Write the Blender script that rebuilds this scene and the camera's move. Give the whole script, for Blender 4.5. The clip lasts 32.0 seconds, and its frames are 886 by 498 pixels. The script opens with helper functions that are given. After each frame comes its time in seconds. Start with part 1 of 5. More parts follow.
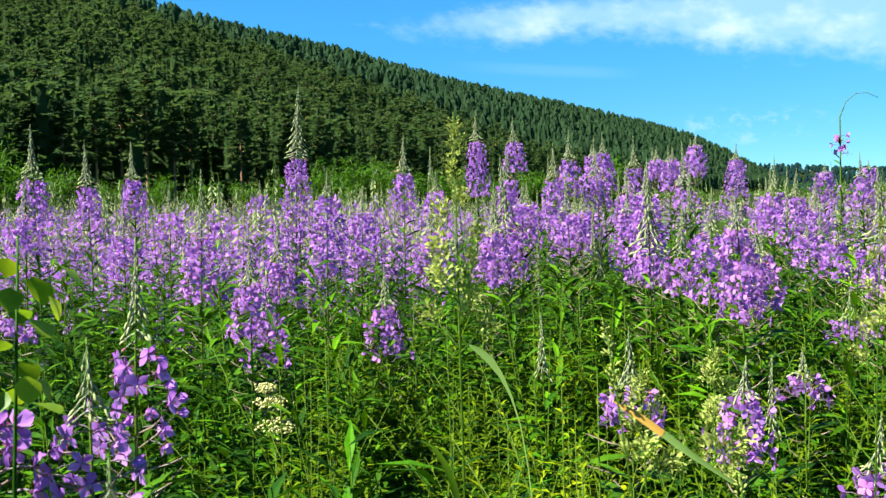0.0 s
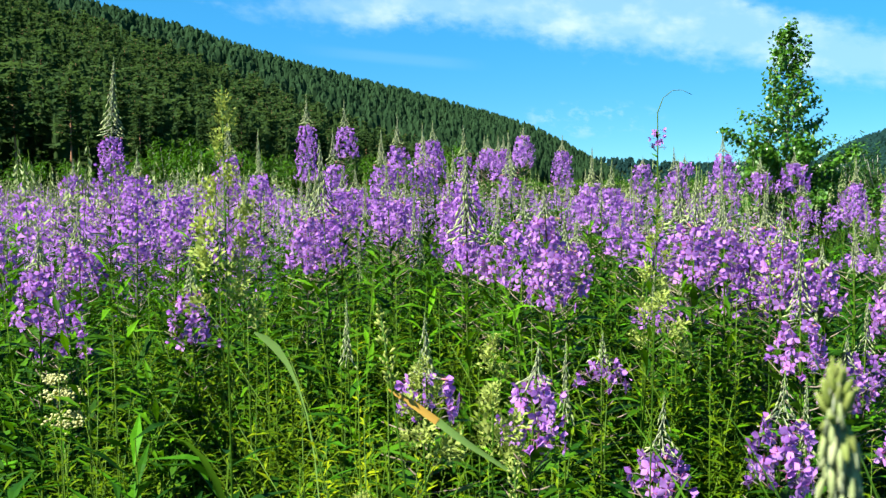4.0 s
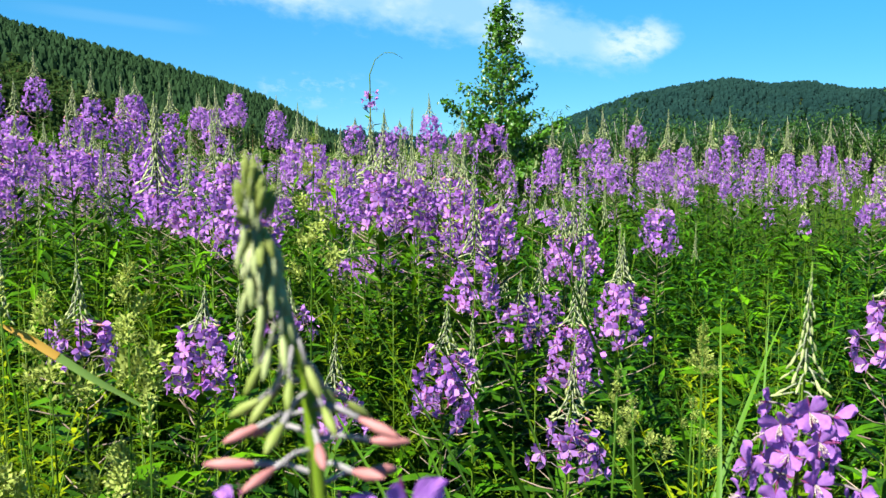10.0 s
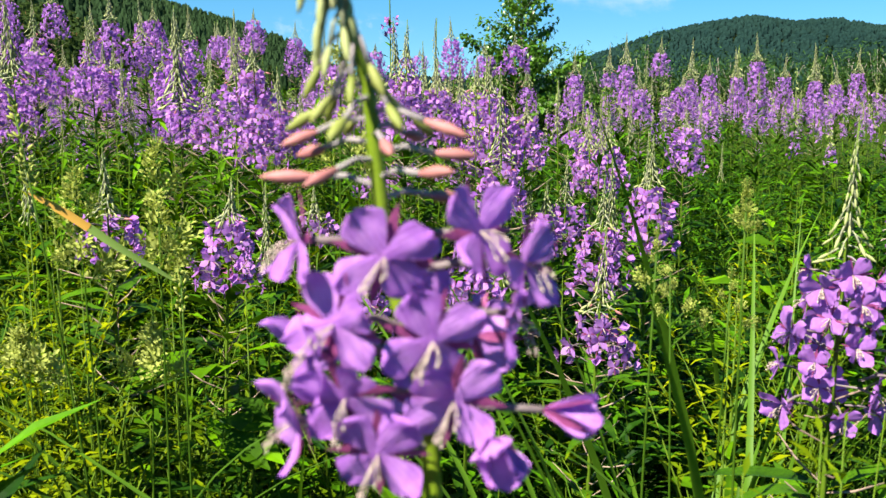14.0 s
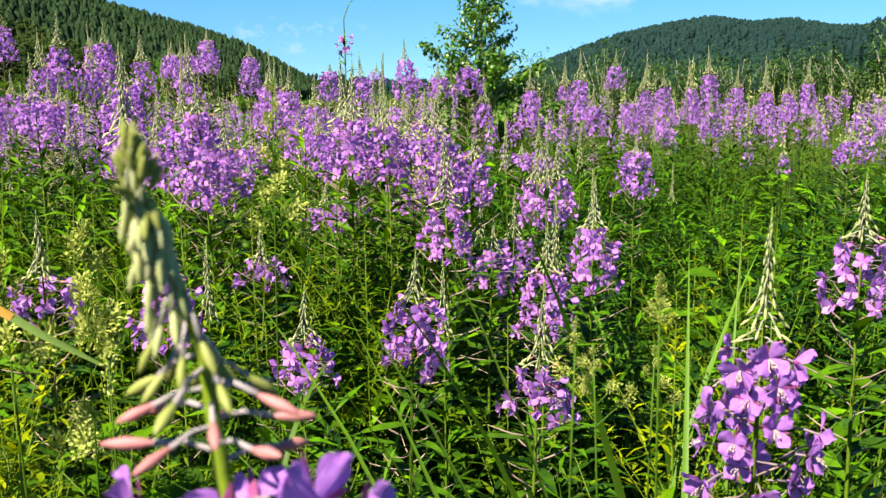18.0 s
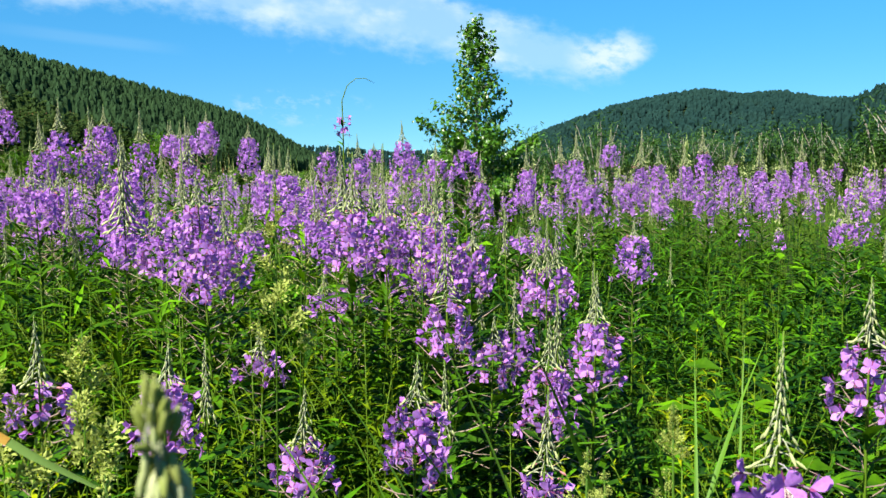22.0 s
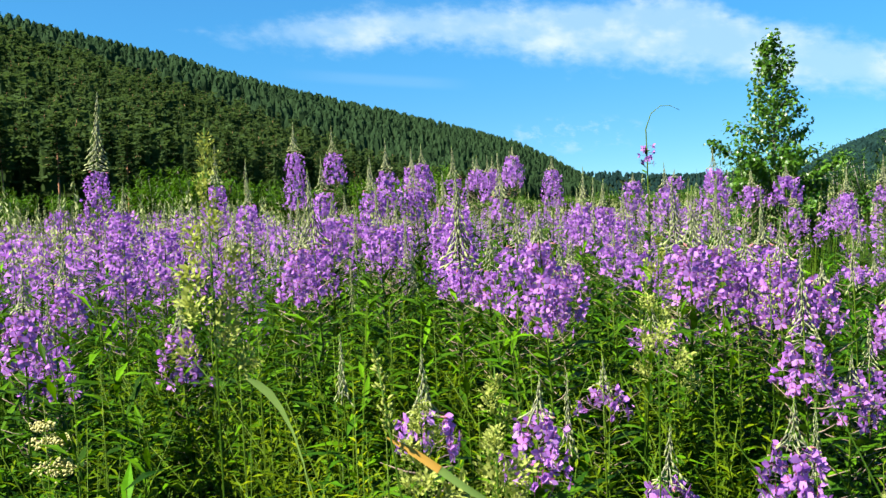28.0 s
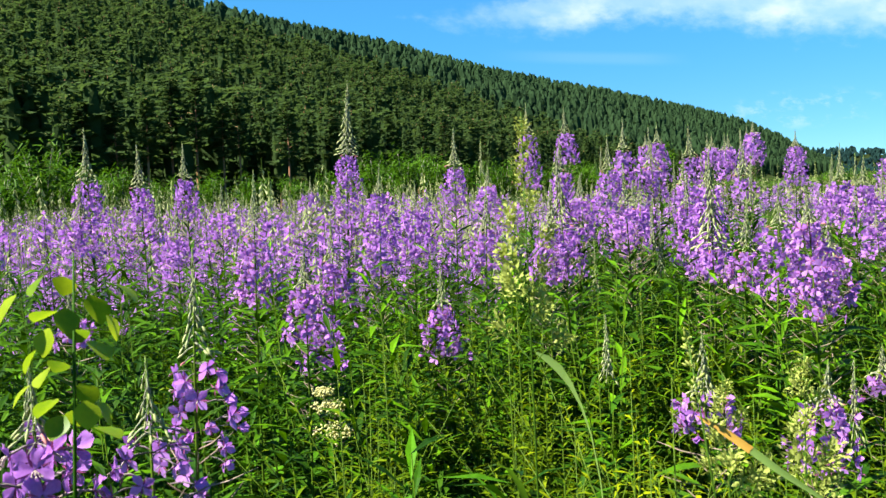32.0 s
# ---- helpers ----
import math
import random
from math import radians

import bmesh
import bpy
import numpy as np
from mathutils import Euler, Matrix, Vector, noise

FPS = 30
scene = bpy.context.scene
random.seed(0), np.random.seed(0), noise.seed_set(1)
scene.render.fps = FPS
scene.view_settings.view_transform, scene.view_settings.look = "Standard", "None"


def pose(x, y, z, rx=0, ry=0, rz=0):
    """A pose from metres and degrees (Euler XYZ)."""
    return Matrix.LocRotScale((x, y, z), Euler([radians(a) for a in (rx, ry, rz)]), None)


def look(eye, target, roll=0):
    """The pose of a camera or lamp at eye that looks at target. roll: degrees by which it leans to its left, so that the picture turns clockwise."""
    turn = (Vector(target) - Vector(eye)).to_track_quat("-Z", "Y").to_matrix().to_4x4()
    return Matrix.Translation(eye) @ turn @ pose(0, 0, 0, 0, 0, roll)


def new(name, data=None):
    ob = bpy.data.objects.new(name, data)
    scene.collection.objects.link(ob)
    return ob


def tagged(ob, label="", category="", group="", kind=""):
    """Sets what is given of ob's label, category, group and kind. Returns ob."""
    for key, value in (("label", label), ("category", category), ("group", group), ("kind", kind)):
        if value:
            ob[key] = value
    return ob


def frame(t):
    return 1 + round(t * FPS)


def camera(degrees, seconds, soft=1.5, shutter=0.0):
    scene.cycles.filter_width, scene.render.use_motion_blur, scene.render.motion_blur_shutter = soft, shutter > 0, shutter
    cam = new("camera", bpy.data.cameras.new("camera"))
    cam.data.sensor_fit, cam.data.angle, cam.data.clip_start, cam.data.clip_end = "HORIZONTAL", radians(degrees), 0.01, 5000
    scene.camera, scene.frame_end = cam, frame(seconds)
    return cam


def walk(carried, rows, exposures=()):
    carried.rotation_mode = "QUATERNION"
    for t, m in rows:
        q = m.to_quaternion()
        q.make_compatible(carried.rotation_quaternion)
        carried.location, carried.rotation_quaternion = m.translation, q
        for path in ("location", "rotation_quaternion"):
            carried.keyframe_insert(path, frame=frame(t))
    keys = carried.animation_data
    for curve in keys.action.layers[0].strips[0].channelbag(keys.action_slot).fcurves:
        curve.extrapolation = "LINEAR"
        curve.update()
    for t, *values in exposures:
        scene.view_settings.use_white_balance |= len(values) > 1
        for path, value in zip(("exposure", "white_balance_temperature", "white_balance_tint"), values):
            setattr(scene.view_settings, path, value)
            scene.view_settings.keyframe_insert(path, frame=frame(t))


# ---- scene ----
cam = camera(51.0, 32.0, soft=1.4)
cam.data.dof.use_dof, cam.data.dof.focus_distance, cam.data.dof.aperture_fstop = True, 2.6, 20.0
PATH = [
    (0, (-0.147, -0.099, 1.446), (-0.9570, 1.7272, 1.3558), -1.77),
    (0.5, (-0.147, -0.085, 1.442), (-0.9172, 1.7582, 1.3491), -1.63),
    (1, (-0.149, -0.065, 1.437), (-0.8822, 1.7937, 1.3402), -1.47),
    (1.5, (-0.148, -0.050, 1.436), (-0.8462, 1.8216, 1.3335), -1.35),
    (2, (-0.148, -0.043, 1.436), (-0.8122, 1.8404, 1.3283), -1.18),
    (2.5, (-0.141, -0.038, 1.440), (-0.7689, 1.8572, 1.3249), -1.06),
    (4.5, (-0.074, -0.027, 1.435), (-0.5099, 1.9212, 1.3082), -0.58),
    (5, (-0.069, -0.006, 1.426), (-0.4415, 1.9546, 1.2962), -0.60),
    (5.5, (-0.057, -0.011, 1.427), (-0.3848, 1.9578, 1.2945), -0.51),
    (6, (-0.051, -0.000, 1.421), (-0.3309, 1.9757, 1.2907), -0.34),
    (6.5, (-0.041, 0.001, 1.418), (-0.2631, 1.9839, 1.2830), -0.17),
    (7, (-0.028, 0.003, 1.415), (-0.1887, 1.9917, 1.2743), -0.10),
    (7.5, (-0.022, 0.006, 1.412), (-0.1323, 1.9975, 1.2632), -0.07),
    (8, (-0.014, 0.005, 1.413), (-0.0788, 1.9984, 1.2607), -0.03),
    (8.5, (-0.007, 0.002, 1.409), (-0.0328, 1.9961, 1.2536), 0.06),
    (9, (-0.000, 0.000, 1.400), (-0.0000, 1.9932, 1.2345), -0.00),
    (9.5, (0.014, 0.006, 1.396), (0.0474, 1.9981, 1.2212), 0.08),
    (10, (0.013, 0.013, 1.379), (0.0823, 2.0023, 1.1895), 0.03),
    (10.5, (0.010, 0.024, 1.359), (0.0866, 2.0107, 1.1469), -0.12),
    (11, (0.004, 0.029, 1.346), (0.0712, 2.0145, 1.1135), -0.05),
    (11.5, (0.004, 0.033, 1.329), (0.0591, 2.0165, 1.0805), -0.06),
    (12, (0.001, 0.033, 1.321), (0.0487, 2.0147, 1.0554), -0.08),
    (12.5, (0.001, 0.025, 1.316), (0.0418, 2.0044, 1.0355), -0.05),
    (13, (0.002, 0.022, 1.312), (0.0365, 2.0002, 1.0210), -0.21),
    (13.5, (-0.002, 0.021, 1.307), (0.0292, 1.9974, 1.0041), -0.21),
    (14, (-0.002, 0.020, 1.304), (0.0266, 1.9953, 0.9908), -0.23),
    (14.5, (-0.004, 0.022, 1.297), (0.0217, 1.9959, 0.9746), -0.45),
    (16.5, (0.014, 0.007, 1.308), (0.0546, 1.9764, 0.9593), -0.01),
    (17, (0.023, -0.003, 1.357), (0.0969, 1.9613, 0.9865), 0.37),
    (17.5, (0.035, 0.023, 1.366), (0.1248, 1.9927, 1.0314), -0.61),
    (18, (0.039, 0.026, 1.384), (0.1413, 1.9999, 1.0761), -0.94),
    (18.5, (0.038, 0.022, 1.399), (0.1547, 1.9991, 1.1210), -0.90),
    (19, (0.034, 0.028, 1.410), (0.1627, 2.0072, 1.1558), -0.81),
    (19.5, (0.034, 0.031, 1.421), (0.1652, 2.0134, 1.1890), -0.87),
    (20, (0.033, 0.028, 1.431), (0.1675, 2.0122, 1.2198), -0.76),
    (20.5, (0.037, 0.019, 1.437), (0.1710, 2.0051, 1.2428), -0.73),
    (21, (0.035, 0.023, 1.437), (0.1699, 2.0100, 1.2568), -0.74),
    (21.5, (0.024, 0.026, 1.436), (0.1551, 2.0146, 1.2691), -0.65),
    (22, (0.030, 0.043, 1.433), (0.1457, 2.0338, 1.2743), -1.00),
    (22.5, (0.021, 0.033, 1.429), (0.1170, 2.0246, 1.2773), -1.09),
    (23, (0.017, 0.037, 1.434), (0.0717, 2.0305, 1.2888), -1.50),
    (23.5, (0.002, 0.030, 1.444), (-0.0183, 2.0257, 1.3081), -1.83),
    (24, (-0.007, 0.041, 1.451), (-0.1196, 2.0344, 1.3290), -2.16),
    (24.5, (-0.016, 0.041, 1.455), (-0.1896, 2.0299, 1.3437), -2.30),
    (25, (-0.032, 0.042, 1.456), (-0.2531, 2.0275, 1.3540), -2.37),
    (25.5, (-0.046, 0.039, 1.457), (-0.3234, 2.0176, 1.3623), -2.43),
    (26, (-0.058, 0.025, 1.460), (-0.3869, 1.9961, 1.3719), -2.45),
    (26.5, (-0.071, 0.011, 1.460), (-0.4428, 1.9748, 1.3768), -2.57),
    (28.5, (-0.111, 0.001, 1.458), (-0.6403, 1.9273, 1.3709), -2.68),
    (29, (-0.126, -0.020, 1.466), (-0.7266, 1.8858, 1.3769), -2.93),
    (29.5, (-0.142, -0.020, 1.462), (-0.8139, 1.8616, 1.3735), -2.89),
    (30, (-0.152, -0.027, 1.461), (-0.8795, 1.8337, 1.3707), -2.93),
    (30.5, (-0.167, -0.037, 1.458), (-0.9445, 1.8037, 1.3632), -2.91),
    (31, (-0.175, -0.060, 1.461), (-0.9982, 1.7601, 1.3614), -2.95),
    (31.5, (-0.186, -0.059, 1.464), (-1.0503, 1.7418, 1.3614), -2.85),
    (32, (-0.190, -0.059, 1.463), (-1.0929, 1.7225, 1.3584), -2.83),
]
walk(cam, [(t, look(eye, target, roll)) for t, eye, target, roll in PATH],
     [(0.0, 1.94, 6450, 5), (2.5, 1.91, 6250, 2), (5.0, 1.80, 6300, 1), (6.5, 1.78, 6100, -2), (8.0, 1.76, 6150, 0), (10.0, 1.75, 6400, 3), (12.0, 1.76, 6450, 4), (13.5, 1.77, 6900, 8),
      (17.0, 1.84, 7350, 16), (18.2, 1.88, 7300, 15), (19.5, 1.77, 6600, 4), (22.0, 1.74, 6600, 7), (24.0, 1.73, 6300, 2), (26.6, 1.78, 6700, 9), (28.8, 1.84, 6900, 13), (29.8, 1.89, 7200, 19), (31.2, 1.92, 7150, 18), (32.0, 1.95, 6700, 9)])

# ---- world, sun ----
SKY_STRENGTH = 0.033
SKY_TINT, SKY_LOW = (0.38, 1.10, 1.36), (0.56, 1.06, 1.38)
CLOUD_GREY, CLOUD_WHITE = (5.8, 8.2, 10.2), (7.9, 9.3, 10.6)
SUN_DIR = Vector((-0.52, -0.55, 0.96)).normalized()      # towards the sun
sun_data = bpy.data.lights.new("sun", "SUN")
sun_data.energy, sun_data.angle, sun_data.color = 5.0, radians(0.53), (1.0, 0.95, 0.87)
sun_lamp = new("sun", sun_data)
sun_lamp.matrix_world = look(SUN_DIR * 60, (0, 0, 0))


class Nodes:
    """Short-hand for wiring a node tree."""

    def __init__(self, tree):
        self.tree = tree
        tree.nodes.clear()

    def add(self, kind):
        return self.tree.nodes.new("ShaderNode" + kind)

    def link(self, out, into):
        self.tree.links.new(out, into)

    def value(self, into, v):
        if isinstance(v, bpy.types.NodeSocket):
            self.link(v, into)
        else:
            into.default_value = v

    def math(self, op, a, b=0.0, c=None):
        n = self.add("Math")
        n.operation = op
        self.value(n.inputs[0], a)
        self.value(n.inputs[1], b)
        if c is not None:
            self.value(n.inputs[2], c)
        return n.outputs[0]

    def mix(self, fac, a, b, blend="MIX"):
        n = self.add("Mix")
        n.data_type, n.blend_type = "RGBA", blend
        self.value(n.inputs["Factor"], fac)
        self.value(n.inputs[6], a)
        self.value(n.inputs[7], b)
        return n.outputs[2]

    def ramp(self, fac, lo, hi):
        n = self.add("MapRange")
        n.interpolation_type = "SMOOTHSTEP"
        self.value(n.inputs[0], fac)
        self.value(n.inputs[1], lo)
        self.value(n.inputs[2], hi)
        return n.outputs[0]

    def profile(self, fac, lo, hi, stops, top):
        """A broken line through stops (x, y), for x from lo to hi and y from 0 to top."""
        n = self.add("ValToRGB")
        ends = n.color_ramp.elements
        while len(ends) < len(stops):
            ends.new(0.5)
        for e, (x, y) in zip(ends, stops):
            e.position = (x - lo) / (hi - lo)
            e.color = (y / top, y / top, y / top, 1)
        self.link(self.math("DIVIDE", self.math("SUBTRACT", fac, lo), hi - lo), n.inputs[0])
        return self.math("MULTIPLY", n.outputs[0], top)

    def noise(self, vector, scale, detail=4.0, rough=0.55):
        n = self.add("TexNoise")
        if vector is not None:
            self.link(vector, n.inputs["Vector"])
        n.inputs["Scale"].default_value, n.inputs["Detail"].default_value, n.inputs["Roughness"].default_value = scale, detail, rough
        return n.outputs["Fac"]


def make_sky():
    w = bpy.data.worlds.new("sky")
    scene.world = w
    w.use_nodes = True
    n = Nodes(w.node_tree)
    sky = n.add("TexSky")
    sky.sky_type, sky.sun_disc = "NISHITA", False
    sky.sun_elevation = math.asin(SUN_DIR.z)
    sky.sun_rotation = math.atan2(SUN_DIR.x, SUN_DIR.y)
    sky.altitude, sky.air_density, sky.dust_density, sky.ozone_density = 1500.0, 0.9, 0.05, 4.0
    # azimuth and elevation in degrees of the direction looked at
    coord = n.add("TexCoord")
    split = n.add("SeparateXYZ")
    n.link(coord.outputs["Generated"], split.inputs[0])
    x, y, z = split.outputs
    az = n.math("MULTIPLY", n.math("ARCTAN2", x, y), 57.2958)
    el = n.math("MULTIPLY", n.math("ARCSINE", z), 57.2958)
    # the long cloud bank slopes down from the west: its lower and upper edge (degrees) along the azimuth
    flat = n.add("CombineXYZ")
    n.link(n.math("MULTIPLY", az, 0.115), flat.inputs[0])
    n.link(n.math("MULTIPLY", n.math("MULTIPLY_ADD", az, 0.10, el), 0.19), flat.inputs[1])
    big = n.noise(flat.outputs[0], 2.1, 5.0, 0.55)
    fine = n.noise(flat.outputs[0], 6.5, 6.0, 0.6)
    low = n.profile(az, -32.0, 20.0, [(-32, 11.6), (-28.2, 10.9), (-25.7, 9.9), (-20.5, 9.1), (-15.7, 9.55), (-10, 8.8), (-5.7, 7.9), (1.1, 6.9), (6, 5.9), (9.5, 5.0), (11, 4.75), (14.0, 5.1), (16.2, 6.8), (17.2, 8.0)], 15.0)
    high = n.profile(az, -32.0, 20.0, [(-32, 10.6), (-28.2, 11.3), (-21, 12.4), (-17, 12.9), (2, 12.4), (4, 11.0), (6, 10.3), (8, 9.8), (11, 9.1), (12.4, 8.3), (14.8, 8.7), (16.2, 7.9), (17.2, 6.5)], 15.0)
    body = n.math("MINIMUM", n.math("DIVIDE", n.math("SUBTRACT", el, low), 1.5), n.math("DIVIDE", n.math("SUBTRACT", high, el), 1.2))
    soft = n.math("ADD", body, n.math("MULTIPLY", n.math("SUBTRACT", big, 0.5), 1.5))
    soft = n.math("ADD", soft, n.math("MULTIPLY", n.math("SUBTRACT", fine, 0.5), 1.5))
    thick = n.math("MULTIPLY_ADD", n.ramp(az, -27.0, -13.0), 0.35, 0.65)
    bank = n.math("MULTIPLY", n.ramp(soft, 0.0, 1.15), thick)
    # bright knots inside the bank and its bright eastern end
    east = n.math("ADD", n.math("POWER", n.math("MULTIPLY", n.math("SUBTRACT", az, 13.6), 0.42), 2.0), n.math("POWER", n.math("MULTIPLY", n.math("SUBTRACT", el, 6.9), 0.75), 2.0))
    knot = n.math("MAXIMUM", n.math("MULTIPLY", n.ramp(big, 0.44, 0.74), n.ramp(body, 0.0, 0.9)), n.math("MULTIPLY", n.math("SUBTRACT", 1.0, n.ramp(east, 0.0, 1.6)), n.ramp(fine, 0.30, 0.55)))
    # thin streaks and puffs low over the valley
    puff_at = n.math("ADD", n.math("POWER", n.math("MULTIPLY", n.math("ADD", az, 5.5), 0.22), 2.0),
                     n.math("POWER", n.math("MULTIPLY", n.math("SUBTRACT", el, 4.2), 0.9), 2.0))
    puff = n.math("MULTIPLY", n.math("SUBTRACT", 1.0, n.ramp(puff_at, 0.2, 1.4)), n.ramp(fine, 0.48, 0.68))
    streak_at = n.math("ABSOLUTE", n.math("SUBTRACT", n.math("MULTIPLY_ADD", az, 0.09, el), 6.5))
    streak = n.math("MULTIPLY", n.math("SUBTRACT", 1.0, n.ramp(streak_at, 0.1, 0.5)), n.math("MULTIPLY", n.ramp(az, -24.0, -18.0), n.math("SUBTRACT", 1.0, n.ramp(az, -15.0, -11.0))))
    cover = n.math("MAXIMUM", n.math("MULTIPLY", bank, n.math("MULTIPLY_ADD", knot, 0.36, 0.52)), n.math("MAXIMUM", n.math("MULTIPLY", puff, 0.45), n.math("MULTIPLY", streak, 0.10)))
    white = n.mix(knot, (*CLOUD_GREY, 1), (*CLOUD_WHITE, 1))
    tint = n.mix(1.0, sky.outputs[0], n.mix(n.ramp(el, 0.0, 11.0), (*SKY_LOW, 1), (*SKY_TINT, 1)), "MULTIPLY")
    lift = n.math("MULTIPLY_ADD", n.ramp(el, 2.0, 15.0), 0.34, 0.95)
    even = n.add("CombineXYZ")
    for k in range(3):
        n.link(lift, even.inputs[k])
    tint = n.mix(1.0, tint, even.outputs[0], "MULTIPLY")
    out = n.mix(cover, tint, white)
    bg = n.add("Background")
    n.link(out, bg.inputs[0])
    bg.inputs[1].default_value = SKY_STRENGTH
    end = n.add("OutputWorld")
    n.link(bg.outputs[0], end.inputs[0])


make_sky()
scene.view_settings.exposure = 1.78


# ---- materials ----
def leafy(name, dark, light, rough=0.5, through_light=0.35, scale=60.0, per_object=False, gloss=0.4, mixing=(0.55, 0.2, 0.25), broad_scale=0.06, relief=0.25, bias=1.0):
    """A thin plant surface: two base colours mixed by piece and by fine grain, some light shining through."""
    m = bpy.data.materials.new(name)
    m.use_nodes = True
    n = Nodes(m.node_tree)
    coord = n.add("TexCoord")
    grain = n.noise(coord.outputs["Object"], scale, 3.0, 0.6)
    broad = n.noise(coord.outputs["Object"], scale * broad_scale, 2.0, 0.5)
    if per_object:
        piece = n.add("ObjectInfo").outputs["Random"]
    else:
        piece = n.add("NewGeometry").outputs["Random Per Island"]
    f = n.math("ADD", n.math("MULTIPLY", piece, mixing[0]), n.math("MULTIPLY", n.ramp(grain, 0.3, 0.7), mixing[1]))
    f = n.math("ADD", f, n.math("MULTIPLY", n.ramp(broad, 0.35, 0.65), mixing[2]))
    if bias != 1.0:
        f = n.math("POWER", f, bias)
    col = n.mix(f, (*dark, 1), (*light, 1))
    bsdf = n.add("BsdfPrincipled")
    n.link(col, bsdf.inputs["Base Color"])
    bsdf.inputs["Roughness"].default_value = rough
    bsdf.inputs["Specular IOR Level"].default_value = gloss
    bump = n.add("Bump")
    bump.inputs["Strength"].default_value, bump.inputs["Distance"].default_value = relief, 0.002
    n.link(grain, bump.inputs["Height"])
    n.link(bump.outputs[0], bsdf.inputs["Normal"])
    end = n.add("OutputMaterial")
    if through_light > 0:
        shine = n.add("BsdfTranslucent")
        n.link(n.mix(0.5, col, n.mix(1.0, col, (1.25, 1.15, 0.55, 1) if light[1] > light[2] else (1.15, 0.9, 1.2, 1), "MULTIPLY")), shine.inputs[0])
        both = n.add("MixShader")
        both.inputs[0].default_value = through_light
        n.link(bsdf.outputs[0], both.inputs[1])
        n.link(shine.outputs[0], both.inputs[2])
        n.link(both.outputs[0], end.inputs[0])
    else:
        n.link(bsdf.outputs[0], end.inputs[0])
    return m


PETAL = leafy("petal", (0.250, 0.068, 0.400), (0.590, 0.310, 0.740), 0.6, 0.45, 300.0, gloss=0.12, mixing=(0.75, 0.15, 0.1), relief=0.04)
PETAL_OB = leafy("petal_single", (0.250, 0.068, 0.400), (0.590, 0.310, 0.740), 0.6, 0.45, 300.0, gloss=0.12, mixing=(0.55, 0.2, 0.25), relief=0.04)
SEPAL = leafy("sepal", (0.170, 0.026, 0.120), (0.290, 0.060, 0.175), 0.6, 0.2, 300.0)
STAMEN = leafy("stamen", (0.36, 0.26, 0.26), (0.50, 0.42, 0.36), 0.6, 0.2, 300.0)
PEDICEL = leafy("pedicel", (0.1212, 0.08078, 0.09874), (0.1885, 0.1616, 0.1571), 0.7, 0.1, 400.0)
BUD = leafy("bud", (0.180, 0.220, 0.074), (0.350, 0.390, 0.160), 0.7, 0.12, 200.0)
BUD_PALE = leafy("pale_bud", (0.300, 0.330, 0.150), (0.420, 0.440, 0.240), 0.7, 0.15, 200.0, gloss=0.1)
BUD_FRESH = leafy("fresh_bud", (0.1584, 0.2046, 0.0297), (0.2508, 0.2772, 0.0726), 0.6, 0.15, 150.0, per_object=True)
STALK_LILAC = leafy("lilac_stalk", (0.200, 0.180, 0.175), (0.330, 0.300, 0.310), 0.8, 0.1, 400.0)
BUD_STALK = leafy("bud_stalk", (0.165, 0.190, 0.105), (0.300, 0.315, 0.200), 0.8, 0.1, 400.0)
BUD_PINK = leafy("pink_bud", (0.330, 0.085, 0.125), (0.360, 0.165, 0.140), 0.6, 0.12, 150.0)
STEM = leafy("stem", (0.030, 0.074, 0.005), (0.090, 0.150, 0.010), 0.5, 0.0, 120.0, gloss=0.15)
# lighter, yellower stem green, used only on the fireweed close before the eye
STEM_NEAR = leafy("near_stem", (0.095, 0.165, 0.008), (0.160, 0.235, 0.014), 0.45, 0.0, 120.0, gloss=0.3)
LEAF = leafy("leaf", (0.0040, 0.0235, 0.0018), (0.0860, 0.2600, 0.0028), 0.55, 0.20, 40.0, gloss=0.08, mixing=(0.7, 0.15, 0.15), bias=2.7)
HERB = leafy("herb_leaf", (0.0062, 0.0280, 0.0013), (0.1050, 0.2600, 0.0024), 0.6, 0.22, 30.0, gloss=0.06, mixing=(0.6, 0.15, 0.25), broad_scale=0.03, bias=2.1)
GRASS = leafy("grass_blade", (0.022, 0.072, 0.005), (0.080, 0.165, 0.012), 0.5, 0.4, 30.0, gloss=0.15)
FROTH = leafy("bedstraw", (0.022, 0.068, 0.002), (0.150, 0.215, 0.003), 0.6, 0.35, 60.0, gloss=0.06, bias=1.4)
PALE = leafy("pale_seed_head", (0.220, 0.275, 0.050), (0.410, 0.455, 0.130), 0.7, 0.30, 120.0, gloss=0.05)
WHITE = leafy("cream_blossom", (0.400, 0.400, 0.150), (0.580, 0.560, 0.270), 0.7, 0.3, 200.0, gloss=0.05)
DRY = leafy("dry_leaf", (0.520, 0.230, 0.024), (0.440, 0.290, 0.050), 0.6, 0.3, 30.0)
BIRCH_LEAF = leafy("birch_leaf", (0.018, 0.085, 0.007), (0.110, 0.250, 0.020), 0.35, 0.38, 20.0, gloss=0.5)
# darker bush-leaf green, for the bushes right of 2 degrees azimuth
BUSH_DARK = leafy("dark_bush_leaf", (0.010, 0.040, 0.005), (0.048, 0.118, 0.010), 0.5, 0.25, 4.0, gloss=0.2, mixing=(0.35, 0.25, 0.4))
BUSH_LEAF = leafy("bush_leaf", (0.018, 0.070, 0.004), (0.100, 0.220, 0.007), 0.5, 0.35, 4.0, gloss=0.08, mixing=(0.35, 0.25, 0.4))
